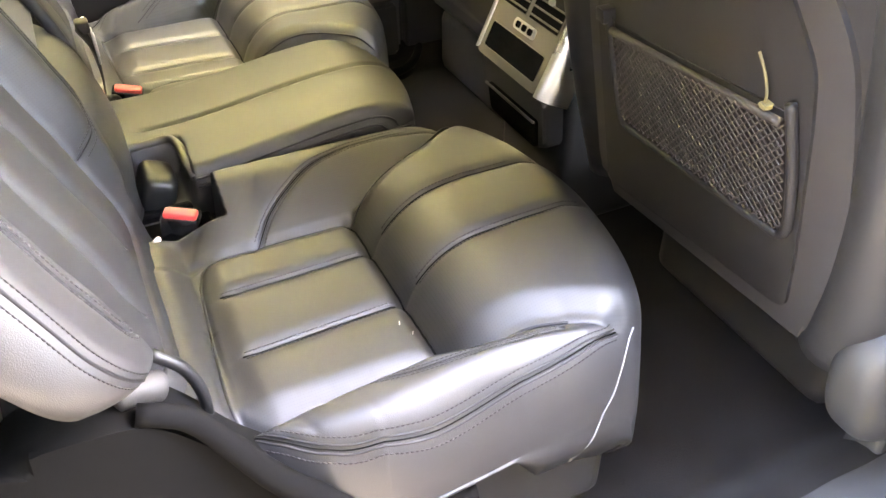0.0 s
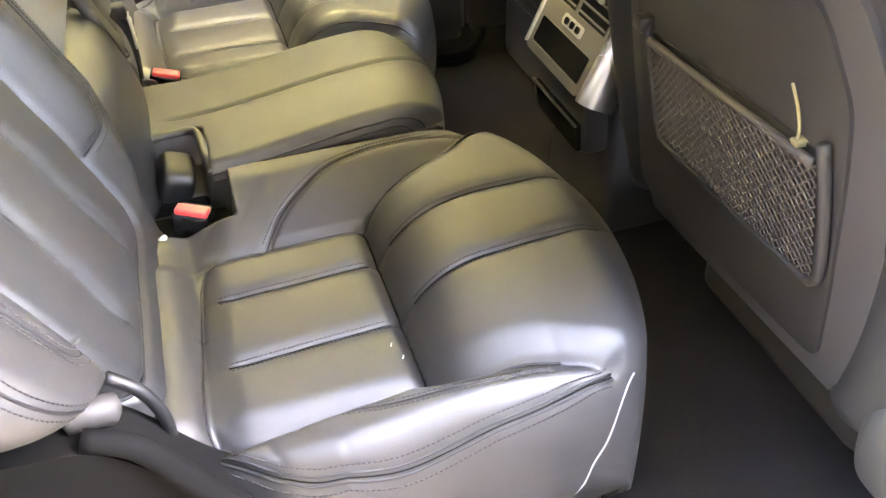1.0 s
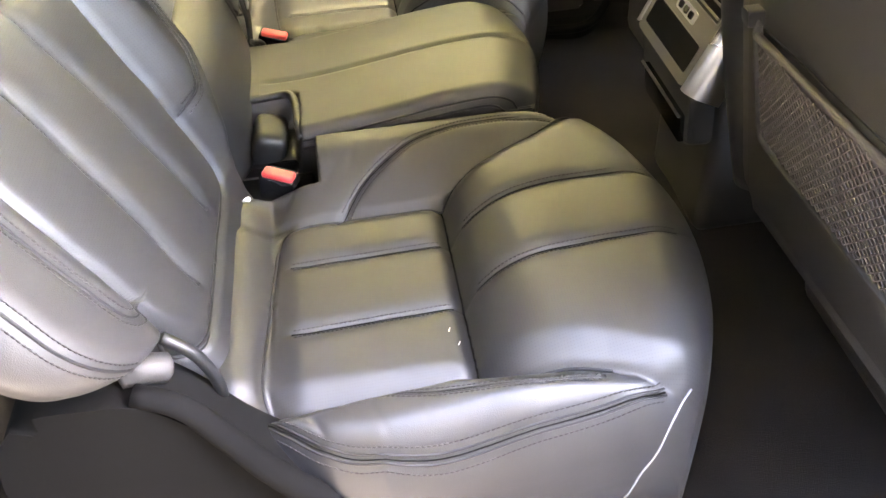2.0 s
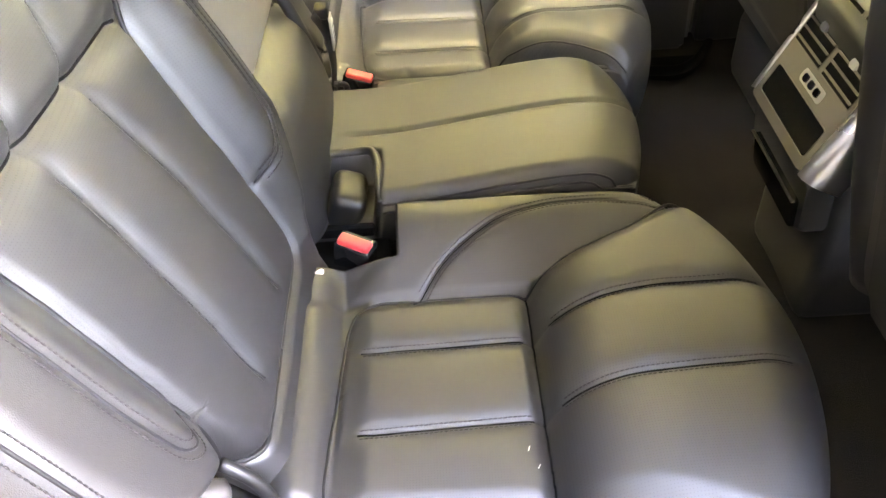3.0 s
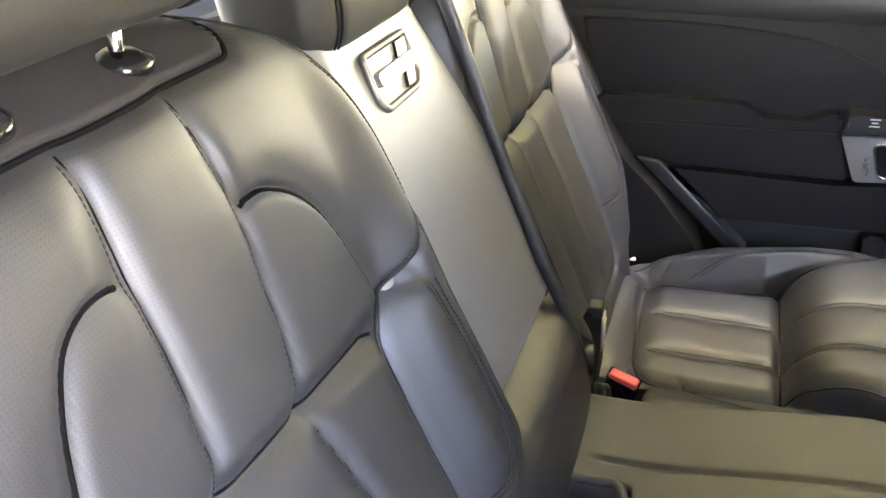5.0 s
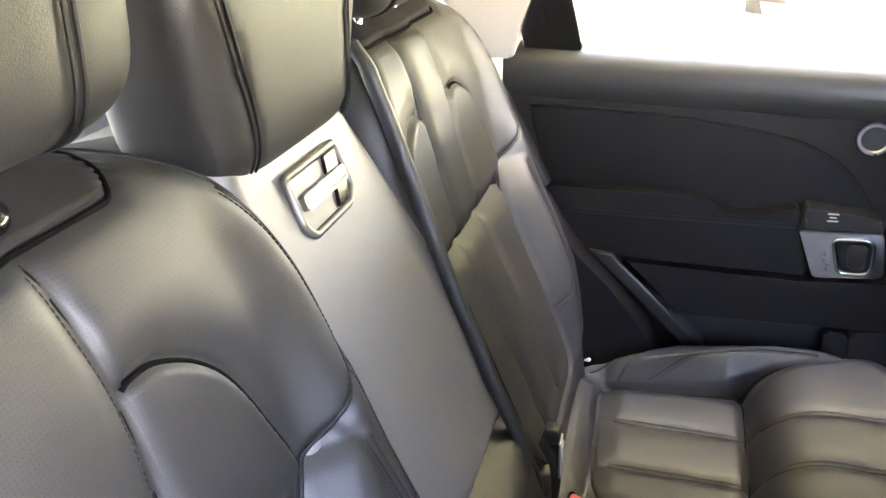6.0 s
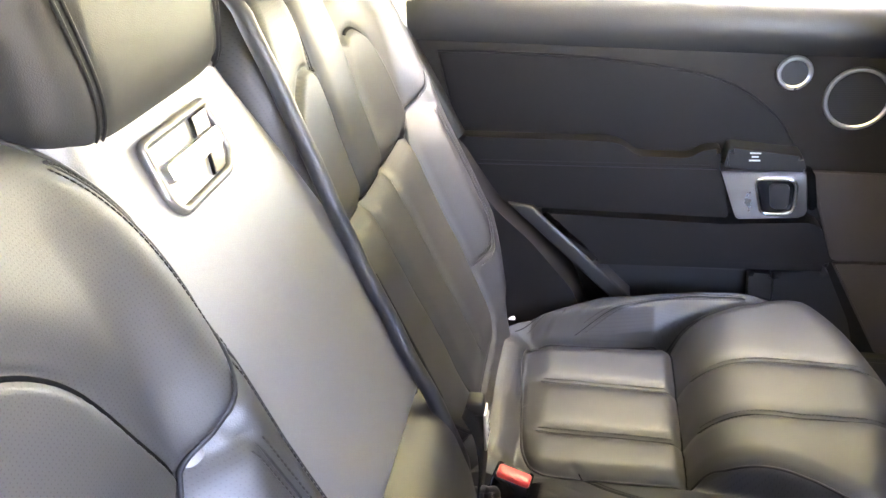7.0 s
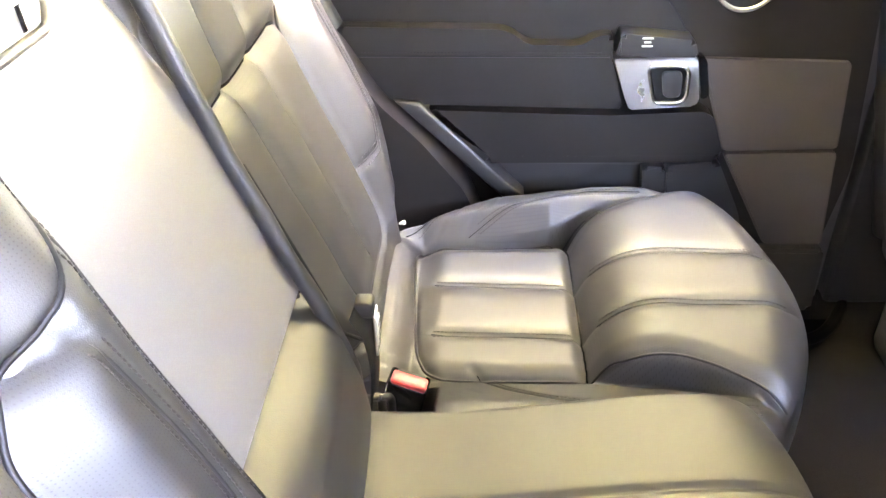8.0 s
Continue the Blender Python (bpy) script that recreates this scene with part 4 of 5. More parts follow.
    part("hinge", prism([(0.012, -0.024), (0.032, -0.024), (0.044, -0.007), (0.020, -0.007)], to3, 0.005, 0.001), GLOSS, latch, "black hinge block")
    return seat


middle_seat()


# ---- seat belts ----
def buckle(x0, x1, y, z, label, slope=0.0, turn=0.0):
    b = thing("seat_belt_buckle", label, "buckle", "seat belt buckles")
    m = pose(0, 0, 0, 0, slope, turn)

    def set_in(bm):
        c = Vector(((x0 + x1) / 2, y, z))
        for v in bm.verts:
            v.co = c + (m @ (v.co - c))
        return bm

    part("body", set_in(box(x0 - 0.004, x1 + 0.002, y - 0.016, y + 0.014, z - 0.075, z - 0.004, 0.004, 3)), GLOSS, b, "black plastic buckle body", smooth=True)
    part("button", set_in(box(x0, x1, y - 0.0145, y + 0.004, z - 0.012, z + 0.002, 0.0035, 3)), RED, b, "red release button", smooth=True)
    part("slot", set_in(box(x0 + 0.004, x1 - 0.004, y + 0.005, y + 0.009, z - 0.012, z - 0.002, 0)), PLASTIC, b, "dark tongue slot")
    return b


buckle(0.030, 0.074, -0.208, 0.297, "black seat belt buckle with bright red button, tucked beside the cushion", 8, -24)
buckle(0.022, 0.065, 0.180, 0.304, "black seat belt buckle with red button, half sunk into the leather", 14, -10)


def buckle_boot():
    """Loose folds of leather where the far buckle comes out of the seat."""
    for k, (x0, y0, z0) in enumerate(((-0.008, 0.126, 0.318), (0.002, 0.131, 0.317), (0.012, 0.136, 0.313))):
        line = curve([(x0, y0, z0), (x0 + 0.010, y0 + 0.012, z0 - 0.012), (x0 + 0.012, y0 + 0.006, z0 - 0.034), (x0 + 0.020, y0 - 0.006, z0 - 0.055)], 24)
        cord("leather_fold", line, (0.0062 - 0.0006 * k) * (0.6 + 0.4 * np.sin(np.linspace(0.2, 2.9, 24))), SMOOTH, far_seat, "crumpled leather fold by the buckle", 12)


buckle_boot()


def edge_line(z):
    """Where the padded inner edge of the far backrest runs at height z."""
    x = float(np.interp(z, [0.28, 0.36, 0.44, 0.52, 0.62, 0.70, 0.80, 0.88, 0.93], [0.004, -0.004, -0.032, -0.064, -0.104, -0.130, -0.165, -0.195, -0.235]))
    return x, 0.325 + float(np.interp(z, [0.28, 0.44, 0.60, 0.80, 0.93], [-0.190, -0.187, -0.184, -0.177, -0.162]))


def bolster_edge():
    """A soft padded leather strip along the backrest, a little narrower towards its foot."""
    grid = []
    for z in np.linspace(0.905, 0.29, 70):
        x, y = edge_line(z)
        wide = 0.0100 - 0.002 * float(S((0.44 - z) / 0.10))
        sway = 0.0015 * math.sin(34 * z) + 0.001 * math.sin(71 * z)
        grid.append([(x - 0.010 + wide * math.cos(t), y - 0.002 + sway + 0.0075 * math.sin(t), z) for t in np.linspace(0, 2 * math.pi, 20, endpoint=False)])
    v = [p for ring in grid for p in ring]
    f = [(20 * k + i, 20 * k + (i + 1) % 20, 20 * k + 20 + (i + 1) % 20, 20 * k + 20 + i) for k in range(69) for i in range(20)]
    mesh_part("edge_strip", v, f, STRIP, far_seat, "smooth padded leather edge strip")


bolster_edge()


def seat_belt():
    belt = thing("seat_belt", "black webbing seat belt hanging beside the outer backrest", "seat belt")
    zs = np.linspace(0.60, 0.44, 20)
    v = []
    for z in zs:
        x, y = edge_line(z)
        for e in (0.0, -0.016):
            v.append((x - 0.004 + e, y + 0.010, z))
            v.append((x - 0.004 + e, y + 0.0116 + 0.3 * e, z))
    f = []
    for k in range(len(zs) - 1):
        a, b = 4 * k, 4 * k + 4
        f += [(a, a + 2, b + 2, b), (a + 1, b + 1, b + 3, a + 3), (a, b, b + 1, a + 1), (a + 2, a + 3, b + 3, b + 2)]
    mesh_part("webbing", v, f, WEBBING, belt, "black woven belt webbing")
    part("tongue_grip", box(-0.010, 0.0105, 0.149, 0.172, 0.414, 0.434, 0.004, 3), RUBBER, belt, "black plastic tongue grip", smooth=True)
    part("tongue", box(0.0095, 0.0125, 0.150, 0.174, 0.362, 0.416, 0.0012, 2), SILVER, belt, "bright steel belt tongue")
    part("label", box(0.0125, 0.0140, 0.154, 0.171, 0.374, 0.408, 0.0006, 1), WHITE, belt, "small white printed label")
    for z in (0.381, 0.389, 0.400):
        part("print", box(0.0139, 0.0144, 0.156, 0.169, z - 0.0012, z + 0.0012, 0), PIPING, belt, "dark line of print")
    low = [(-0.012, 0.150, 0.43), (0.002, 0.148, 0.40), (0.006, 0.146, 0.35), (0.0, 0.144, 0.29)]
    line = curve(low, 20)
    v, f = [], []
    for k, p in enumerate(line):
        v += [(p[0], p[1] - 0.022, p[2]), (p[0] + 0.004, p[1] + 0.020, p[2])]
        if k:
            f.append((2 * k - 2, 2 * k - 1, 2 * k + 1, 2 * k))
    lower = mesh_part("lower_webbing", v, f, WEBBING, belt, "black woven belt webbing")
    solid = lower.modifiers.new("solid", "SOLIDIFY")
    solid.thickness = 0.0014
    return belt


seat_belt()


# ---- far rear door ----
DOOR_Y = 0.705


def on_door(a, b, c):
    return Vector((a, DOOR_Y - c, b))


def far_door():
    d = thing("rear_door", "closed black leather-trimmed rear door with silver handle and speakers", "car door")
    part("door_panel", prism(rounded([(-0.16, 0.02), (0.70, 0.02), (0.74, 0.30), (0.70, 0.74), (-0.16, 0.74)], 0.03), on_door, 0.012, 0.004), DOORSKIN, d, "brown-black soft-touch door skin", smooth=True)
    part("outer_skin", box(-0.165, 0.748, 0.7065, 0.756, -0.05, 0.735, 0.004), PAINT, d, "grey painted outer door skin")
    prof = [(0.75, 0.70), (0.698, 0.70), (0.688, 0.712), (0.682, 0.735), (0.686, 0.762), (0.700, 0.781), (0.722, 0.790), (0.75, 0.792)]
    bm = bmesh.new()
    rows = [[bm.verts.new((x, y, z - 0.048 * (x + 0.04))) for y, z in prof] for x in np.linspace(-0.17, 0.74, 20)]
    for p, q in zip(rows[:-1], rows[1:]):
        for i in range(len(prof) - 1):
            bm.faces.new((p[i], p[i + 1], q[i + 1], q[i]))
    part("sill_trim", bm, SILL, d, "rounded soft upper door sill", smooth=True)
    upper = curve([(-0.125, 0.692), (0.0, 0.688), (0.12, 0.680), (0.22, 0.667), (0.30, 0.650), (0.36, 0.622), (0.405, 0.582), (0.43, 0.545), (0.447, 0.508)], 40)
    part("upper_pad", prism([tuple(p) for p in upper] + [(0.33, 0.505), (-0.09, 0.505)], on_door, 0.017, 0.006), DOORLEATHER, d, "black leather upper pad", smooth=True)
    cord("seam_cord", [(p[0], DOOR_Y - 0.014, p[1] + 0.002) for p in upper], 0.0018, PIPING, d)
    arm = [(-0.075, 0.440), (0.345, 0.428), (0.322, 0.514), (0.322, 0.546), (0.296, 0.545), (0.275, 0.530), (0.195, 0.532), (0.170, 0.551), (0.150, 0.556), (-0.10, 0.562)]
    part("armrest", prism(rounded(arm, [0.01, 0.004, 0.004, 0.008, 0.012, 0.012, 0.012, 0.012, 0.012, 0.02]), on_door, 0.046, 0.012, 4), DOORLEATHER, d, "padded black leather armrest", smooth=True)
    stitching([[(x, DOOR_Y - 0.0465, 0.522 - 0.008 * (x + 0.06)) for x in np.linspace(-0.06, 0.31, 40)]], d)
    cord("seam_cord", [(x, DOOR_Y - 0.0455, 0.516 - 0.008 * (x + 0.06)) for x in np.linspace(-0.07, 0.318, 40)], 0.0016, PIPING, d)
    part("switch_block", prism(rounded([(0.324, 0.517), (0.449, 0.514), (0.440, 0.540), (0.332, 0.552)], 0.006), on_door, 0.056, 0.008, 3), SATIN, d, "dark satin switch block", smooth=True)
    for z, wide in ((0.5445, 0.016), (0.5385, 0.010), (0.5325, 0.016)):
        part("switch_mark", box(0.370 - wide / 2, 0.370 + wide / 2, DOOR_Y - 0.0572, DOOR_Y - 0.0555, z - 0.001, z + 0.001, 0), WHITE, d, "pale window switch mark")
    bezel = new("door_handle")
    bezel.parent = d
    tagged(bezel, "silver inner door handle in a bezel")
    part("bezel", prism(rounded([(0.324, 0.511), (0.355, 0.428), (0.462, 0.434), (0.449, 0.512)], [0.003, 0.004, 0.012, 0.006]), on_door, 0.050, 0.004, 3), SILVER, bezel, "satin silver handle bezel", smooth=True)
    cup = rounded([(0.376, 0.500), (0.391, 0.440), (0.440, 0.440), (0.438, 0.500)], [0.012, 0.012, 0.02, 0.016], 7)
    part("cup", prism(cup, on_door, 0.0515, 0.001), GLOSS, bezel, "black handle cup")
    loop = np.array(cup + cup[:2])
    cord("cup_rim", [(a, DOOR_Y - 0.052, b) for a, b in loop], 0.0035, CHROME, bezel, "chrome cup rim", 10)
    part("pull", prism(rounded([(0.397, 0.492), (0.404, 0.450), (0.430, 0.450), (0.428, 0.492)], 0.008), on_door, 0.0555, 0.003), SATIN, bezel, "dark pull lever", smooth=True)
    part("end_cap", prism(rounded([(0.452, 0.508), (0.466, 0.440), (0.478, 0.445), (0.466, 0.505)], 0.004), on_door, 0.040, 0.003), GLOSS, bezel, "black end cap")
    part("middle_pad", prism(rounded([(0.040, 0.430), (0.33, 0.419), (0.470, 0.426), (0.488, 0.415), (0.512, 0.350), (0.505, 0.338), (0.135, 0.336)], [0.006, 0.002, 0.02, 0.02, 0.02, 0.02, 0.006]), on_door, 0.052, 0.012, 5), DOORLEATHER, d, "black leather lower pad", smooth=True)
    part("diagonal_trim", prism([(-0.012, 0.447), (0.030, 0.443), (0.198, 0.272), (0.172, 0.262)], on_door, 0.056, 0.006, 3), SATIN, d, "dark satin diagonal trim strip", smooth=True)
    part("bin_recess", prism(rounded([(0.150, 0.330), (0.392, 0.324), (0.398, 0.15), (0.250, 0.15)], 0.008), on_door, 0.016, 0.001), RUBBER, d, "dark door pocket opening")
    part("bin_rail", prism(rounded([(0.158, 0.333), (0.390, 0.327), (0.390, 0.321), (0.165, 0.325)], 0.002), on_door, 0.030, 0.002), SATIN, d, "thin satin pocket rail")
    part("bin_lip", prism(rounded([(0.390, 0.324), (0.428, 0.322), (0.440, 0.16), (0.400, 0.16)], 0.008), on_door, 0.040, 0.008, 3), SATIN, d, "rounded pocket lip", smooth=True)
    part("bin_front", prism(rounded([(0.430, 0.322), (0.512, 0.332), (0.560, 0.235), (0.59, 0.14), (0.445, 0.14)], 0.012), on_door, 0.036, 0.010, 3), SATIN, d, "curved pocket front", smooth=True)
    part("map_panel", prism(rounded([(0.462, 0.500), (0.690, 0.492), (0.703, 0.345), (0.520, 0.342)], 0.006), on_door, 0.022, 0.004), DOORCLOTH, d, "grey-brown trim panel", smooth=True)
    part("map_panel", prism(rounded([(0.522, 0.336), (0.704, 0.339), (0.720, 0.160), (0.620, 0.160)], 0.006), on_door, 0.022, 0.004), DOORCLOTH, d, "grey-brown trim panel", smooth=True)
    for cx, cz, r, name in ((0.418, 0.657, 0.0265, "tweeter"), (0.513, 0.617, 0.049, "speaker")):
        sp = new(name)
        sp.parent = d
        ring_part("ring", (cx, cz), r - 0.0072, r, lambda a, b, c: on_door(a, b, 0.010 + c), 0.007, SILVER, sp, 48, "bright silver speaker ring")
        bm = bmesh.new()
        bmesh.ops.create_circle(bm, cap_ends=True, segments=40, radius=r - 0.004)
        for vtx in bm.verts:
            vtx.co = on_door(cx + vtx.co.x, cz + vtx.co.y, 0.0135)
        part("grille", bm, PUNCHED_UP, sp, "fine black speaker grille")
    part("kick_trim", prism(rounded([(0.15, 0.02), (0.73, 0.02), (0.725, 0.155), (0.15, 0.155)], 0.01), on_door, 0.030, 0.01), PLASTIC, d, "black plastic lower door", smooth=True)
    bm = bmesh.new()
    bm.faces.new([bm.verts.new(p) for p in ((-0.05, 0.735, 0.78), (0.74, 0.735, 0.74), (0.70, 0.68, 1.14), (-0.10, 0.68, 1.14))])
    part("pane", bm, GLASS, d, "clear side window pane")
    part("window_corner", prism(rounded([(-0.135, 0.775), (-0.040, 0.785), (-0.115, 1.14), (-0.20, 1.14)], 0.004), lambda a, b, c: Vector((a, 0.728 - c - 0.10 * (b - 0.78), b)), 0.022, 0.004), GLOSS, d, "black window corner panel", smooth=True)
    part("window_seal", box(-0.04, 0.74, 0.724, 0.732, 0.742, 0.752, 0.002), RUBBER, d, "black rubber window seal")
    return d


far_door()


# ---- side trim, pillars ----
def side_trim():
    t = thing("side_trim", "dark seat-side bolster trim beside the door", "car trim")
    part("side_bolster", prism(rounded([(-0.06, 0.20), (0.14, 0.20), (0.10, 0.31), (0.03, 0.40), (-0.03, 0.46), (-0.09, 0.56), (-0.14, 0.56)], 0.02), lambda a, b, c: Vector((a, 0.70 - c, b)), 0.095, 0.03, 5), DOORLEATHER, t, "padded leather side bolster", smooth=True)
    part("arch_trim", prism([(-0.5, 0.0), (-0.05, 0.0), (-0.08, 0.55), (-0.19, 0.775), (-0.5, 0.775)], lambda a, b, c: Vector((a, 0.735 - c, b)), 0.07, 0.01), PLASTIC, t, "black wheel arch trim", smooth=True)
    return t


side_trim()


# ---- car body round the seats ----
def plain(name, bm, mat, label, category, kind="structure", smooth=False):
    return tagged(part(name, bm, mat, None, "", smooth), label, category, "", kind)


bm = bmesh.new()
bmesh.ops.create_grid(bm, x_segments=90, y_segments=80, size=0.5)
for v in bm.verts:
    x, y = 0.75 + v.co.x * 2.5, -0.03 + v.co.y * 1.52
    hump = 0.075 * float(S(1 - abs(y + 0.03) / 0.20)) * float(S((0.75 - x) / 0.2) * 0.3 + 0.5 * S((x - 0.55) / 0.15))
    side = 0.05 * float(S((abs(y + 0.03) - 0.66) / 0.08))
    v.co = Vector((x, y, -0.02 + hump + side + 0.003 * noise.noise(Vector((x * 9, y * 9, 0)))))
plain("floor", bm, CARPET, "black fitted car carpet with faint scuffs", "floor", smooth=True)

plain("ceiling", box(-1.2, 2.65, -0.60, 0.55, 1.20, 1.24, 0.015), HEADLINER, "ivory fabric headliner", "ceiling")
plain("ceiling_rail", box(-1.2, 2.65, 0.55, 0.72, 1.13, 1.22, 0.03), HEADLINER, "ivory roof rail lining over the closed door", "roof rail")
plain("ceiling_rail", box(-1.2, 2.65, -0.77, -0.60, 1.15, 1.22, 0.03), HEADLINER, "ivory roof rail lining over the open doorway", "roof rail")
plain("roof", box(-1.25, 2.70, -0.79, 0.74, 1.245, 1.27, 0.01), PAINT, "grey painted car roof", "roof")


def pillar(name, poly, y, deep, mat, label):
    return plain(name, prism(poly, lambda a, b, c: Vector((a, y - c - 0.08 * max(b - 0.78, 0), b)), deep, 0.008), mat, label, "pillar", smooth=True)


pillar("pillar_rear", rounded([(-0.20, 0.777), (-0.152, 0.774), (-0.146, 0.80), (-0.139, 0.83), (-0.127, 0.86), (-0.112, 0.90), (-0.115, 1.2), (-0.55, 1.2), (-0.26, 0.86)], 0.008), 0.74, 0.06, PILLAR, "ivory rear pillar trim")
pillar("pillar_middle", [(0.76, 0.0), (0.92, 0.0), (0.90, 0.8), (0.82, 1.2), (0.70, 1.2), (0.75, 0.78)], 0.75, 0.055, PLASTIC, "dark middle door pillar")
plain("door_gap", box(0.715, 0.765, 0.725, 0.745, 0.0, 0.80, 0.004), RUBBER, "black door seal and shut gap", "seal")
plain("wall_far", box(0.90, 2.65, 0.71, 0.75, -0.02, 0.78, 0.01), DOORSKIN, "dark trim of a closed front door", "car door")
plain("wall_far_rear", box(-1.2, -0.30, 0.72, 0.76, -0.02, 0.80, 0.01), PLASTIC, "dark luggage bay side trim", "trim")
plain("wall_near_rear", box(-1.2, -0.22, -0.80, -0.74, -0.02, 0.80, 0.01), PLASTIC, "dark luggage bay side trim", "trim")
plain("wall_near_front", box(0.95, 2.65, -0.80, -0.75, -0.02, 0.80, 0.01), DOORSKIN, "dark trim of a front door", "car door")
plain("wall_near_skin", box(1.02, 2.65, -0.98, -0.803, -0.20, 0.78, 0.01, 3), PAINT, "grey painted skin of the closed front door", "car door")
plain("wall_rear", box(-1.24, -1.18, -0.80, 0.75, -0.02, 0.80, 0.01), PLASTIC, "dark tailgate trim", "tailgate")
plain("wall_front", box(1.55, 2.70, -0.75, 0.71, -0.02, 0.62, 0.05), PLASTIC, "dark dashboard", "dashboard")
pillar("pillar_near", [(0.80, 0.0), (0.96, 0.0), (0.93, 0.8), (0.86, 1.2), (0.74, 1.2), (0.80, 0.78)], -0.735, 0.05, PLASTIC, "dark pillar of the open doorway")
# Unseen quarter lining, coloured dark to dim what the headrests reflect.
plain("wall_near_quarter", box(-1.2, -0.24, -0.80, -0.73, 0.80, 1.2, 0.01), PLASTIC, "dark rear quarter lining", "pillar")
plain("wall_near_door", box(0.93, 1.0, -1.72, -0.79, 0.0, 0.74, 0.02), DOORSKIN, "dark trim of the open rear door", "car door")
for z0, z1, y0, y1 in ((0.74, 1.15, -0.86, -0.82), (1.11, 1.15, -1.60, -0.86)):
    plain("door_frame", box(0.95, 0.98, y0, y1, z0, z1, 0.005), GLOSS, "black window frame of the open rear door", "door frame")
bm = bmesh.new()
bm.faces.new([bm.verts.new(p) for p in ((0.965, -1.70, 0.73), (0.965, -0.85, 0.73), (0.965, -0.85, 1.12), (0.965, -1.58, 1.12))])
plain("window_near_door", bm, GLASS, "clear window of the open rear door", "window")
plain("wall_far_quarter", box(-1.2, -0.34, 0.70, 0.76, 0.80, 1.2, 0.01), PLASTIC, "dark rear quarter lining", "pillar")
for side, y in (("far", 0.71), ("near", -0.79)):
    plain("pillar_front_" + side, box(1.80, 2.65, y, y + 0.04, 0.78, 1.2, 0.01), PLASTIC, "dark windscreen pillar trim", "pillar")
    bm = bmesh.new()
    bm.faces.new([bm.verts.new(p) for p in ((0.92, y + 0.02, 0.78), (1.80, y + 0.02, 0.78), (1.80, y + 0.02, 1.16), (0.90, y + 0.02, 1.16))])
    plain("window_" + side, bm, GLASS, "green-tinted front side window", "window")
for name, x, z in (("window_windscreen", 2.66, 0.62), ("window_tailgate", -1.21, 0.80)):
    bm = bmesh.new()
    bm.faces.new([bm.verts.new(p) for p in ((x, -0.75, z), (x, 0.71, z), (x, 0.71, 1.22), (x, -0.75, 1.22))])
    plain(name, bm, WINDSCREEN, "clear car window glass", "window")
plain("door_shut", box(0.66, 0.80, 0.752, 0.765, -0.02, 0.80, 0.002), RUBBER, "black door shut face", "seal")
plain("door_sill_far", box(-0.3, 2.65, 0.70, 0.77, -0.08, 0.025, 0.015, 3), SATIN, "dark sill under the closed door", "door sill")
plain("parcel_cover", box(-0.95, -0.34, -0.70, 0.64, 0.74, 0.755, 0.006), PLASTIC, "black luggage cover", "luggage cover")
plain("door_sill", box(-0.25, 1.15, -0.98, -0.77, -0.10, 0.03, 0.02, 3), PLASTIC, "dark sill of the open doorway", "door sill")


# ---- side cover of the near seat ----
def side_cover():
    t = thing("seat_side_cover", "matte black recliner cover beside the rear seat", "car trim")
    to3 = lambda a, b, c: Vector((a, -0.600 - c, b))
    part("cover", prism(rounded([(-0.150, 0.412), (-0.045, 0.405), (-0.010, 0.365), (0.030, 0.295), (0.100, 0.225), (0.20, 0.165), (0.23, 0.06), (-0.22, 0.06), (-0.19, 0.34)], [0.05, 0.03, 0.03, 0.05, 0.05, 0.03, 0.01, 0.01, 0.04], 8), to3, 0.062, 0.018, 4), MATTE, t, "rounded matte black cover", smooth=True)
    cord("hinge_cap", curve([(-0.066, -0.630, 0.412), (-0.044, -0.626, 0.410), (-0.024, -0.618, 0.398)], 12), [0.004] + [0.014] * 10 + [0.008], PLASTIC, t, "dark satin hinge cap", 18)
    cord("hinge_fold", curve([(-0.026, -0.606, 0.425), (-0.004, -0.608, 0.400), (0.006, -0.606, 0.360), (0.004, -0.602, 0.320)], 20), 0.006, SEAM, t, "folded leather hinge cover", 12)
    cord("cover_lip", curve([(-0.050, -0.652, 0.408), (-0.012, -0.660, 0.392), (0.016, -0.664, 0.345), (0.045, -0.668, 0.290), (0.085, -0.674, 0.240), (0.15, -0.682, 0.196), (0.24, -0.69, 0.165)], 40), np.linspace(0.010, 0.019, 40), MATTE, t, "dull black rounded edge of the recliner cover", 14)
    part("clip", box(-0.004, 0.002, -0.612, -0.606, 0.286, 0.298, 0.002, 2), WHITE, t, "small pale clip", smooth=True)
    part("back_trim", prism(rounded([(-0.30, 0.30), (-0.17, 0.30), (-0.15, 0.43), (-0.20, 0.50), (-0.30, 0.50)], 0.02), lambda a, b, c: Vector((a, -0.56 - c, b)), 0.04, 0.01, 3), PLASTIC, t, "grey plastic trim behind the backrest", smooth=True)
    return t


side_cover()


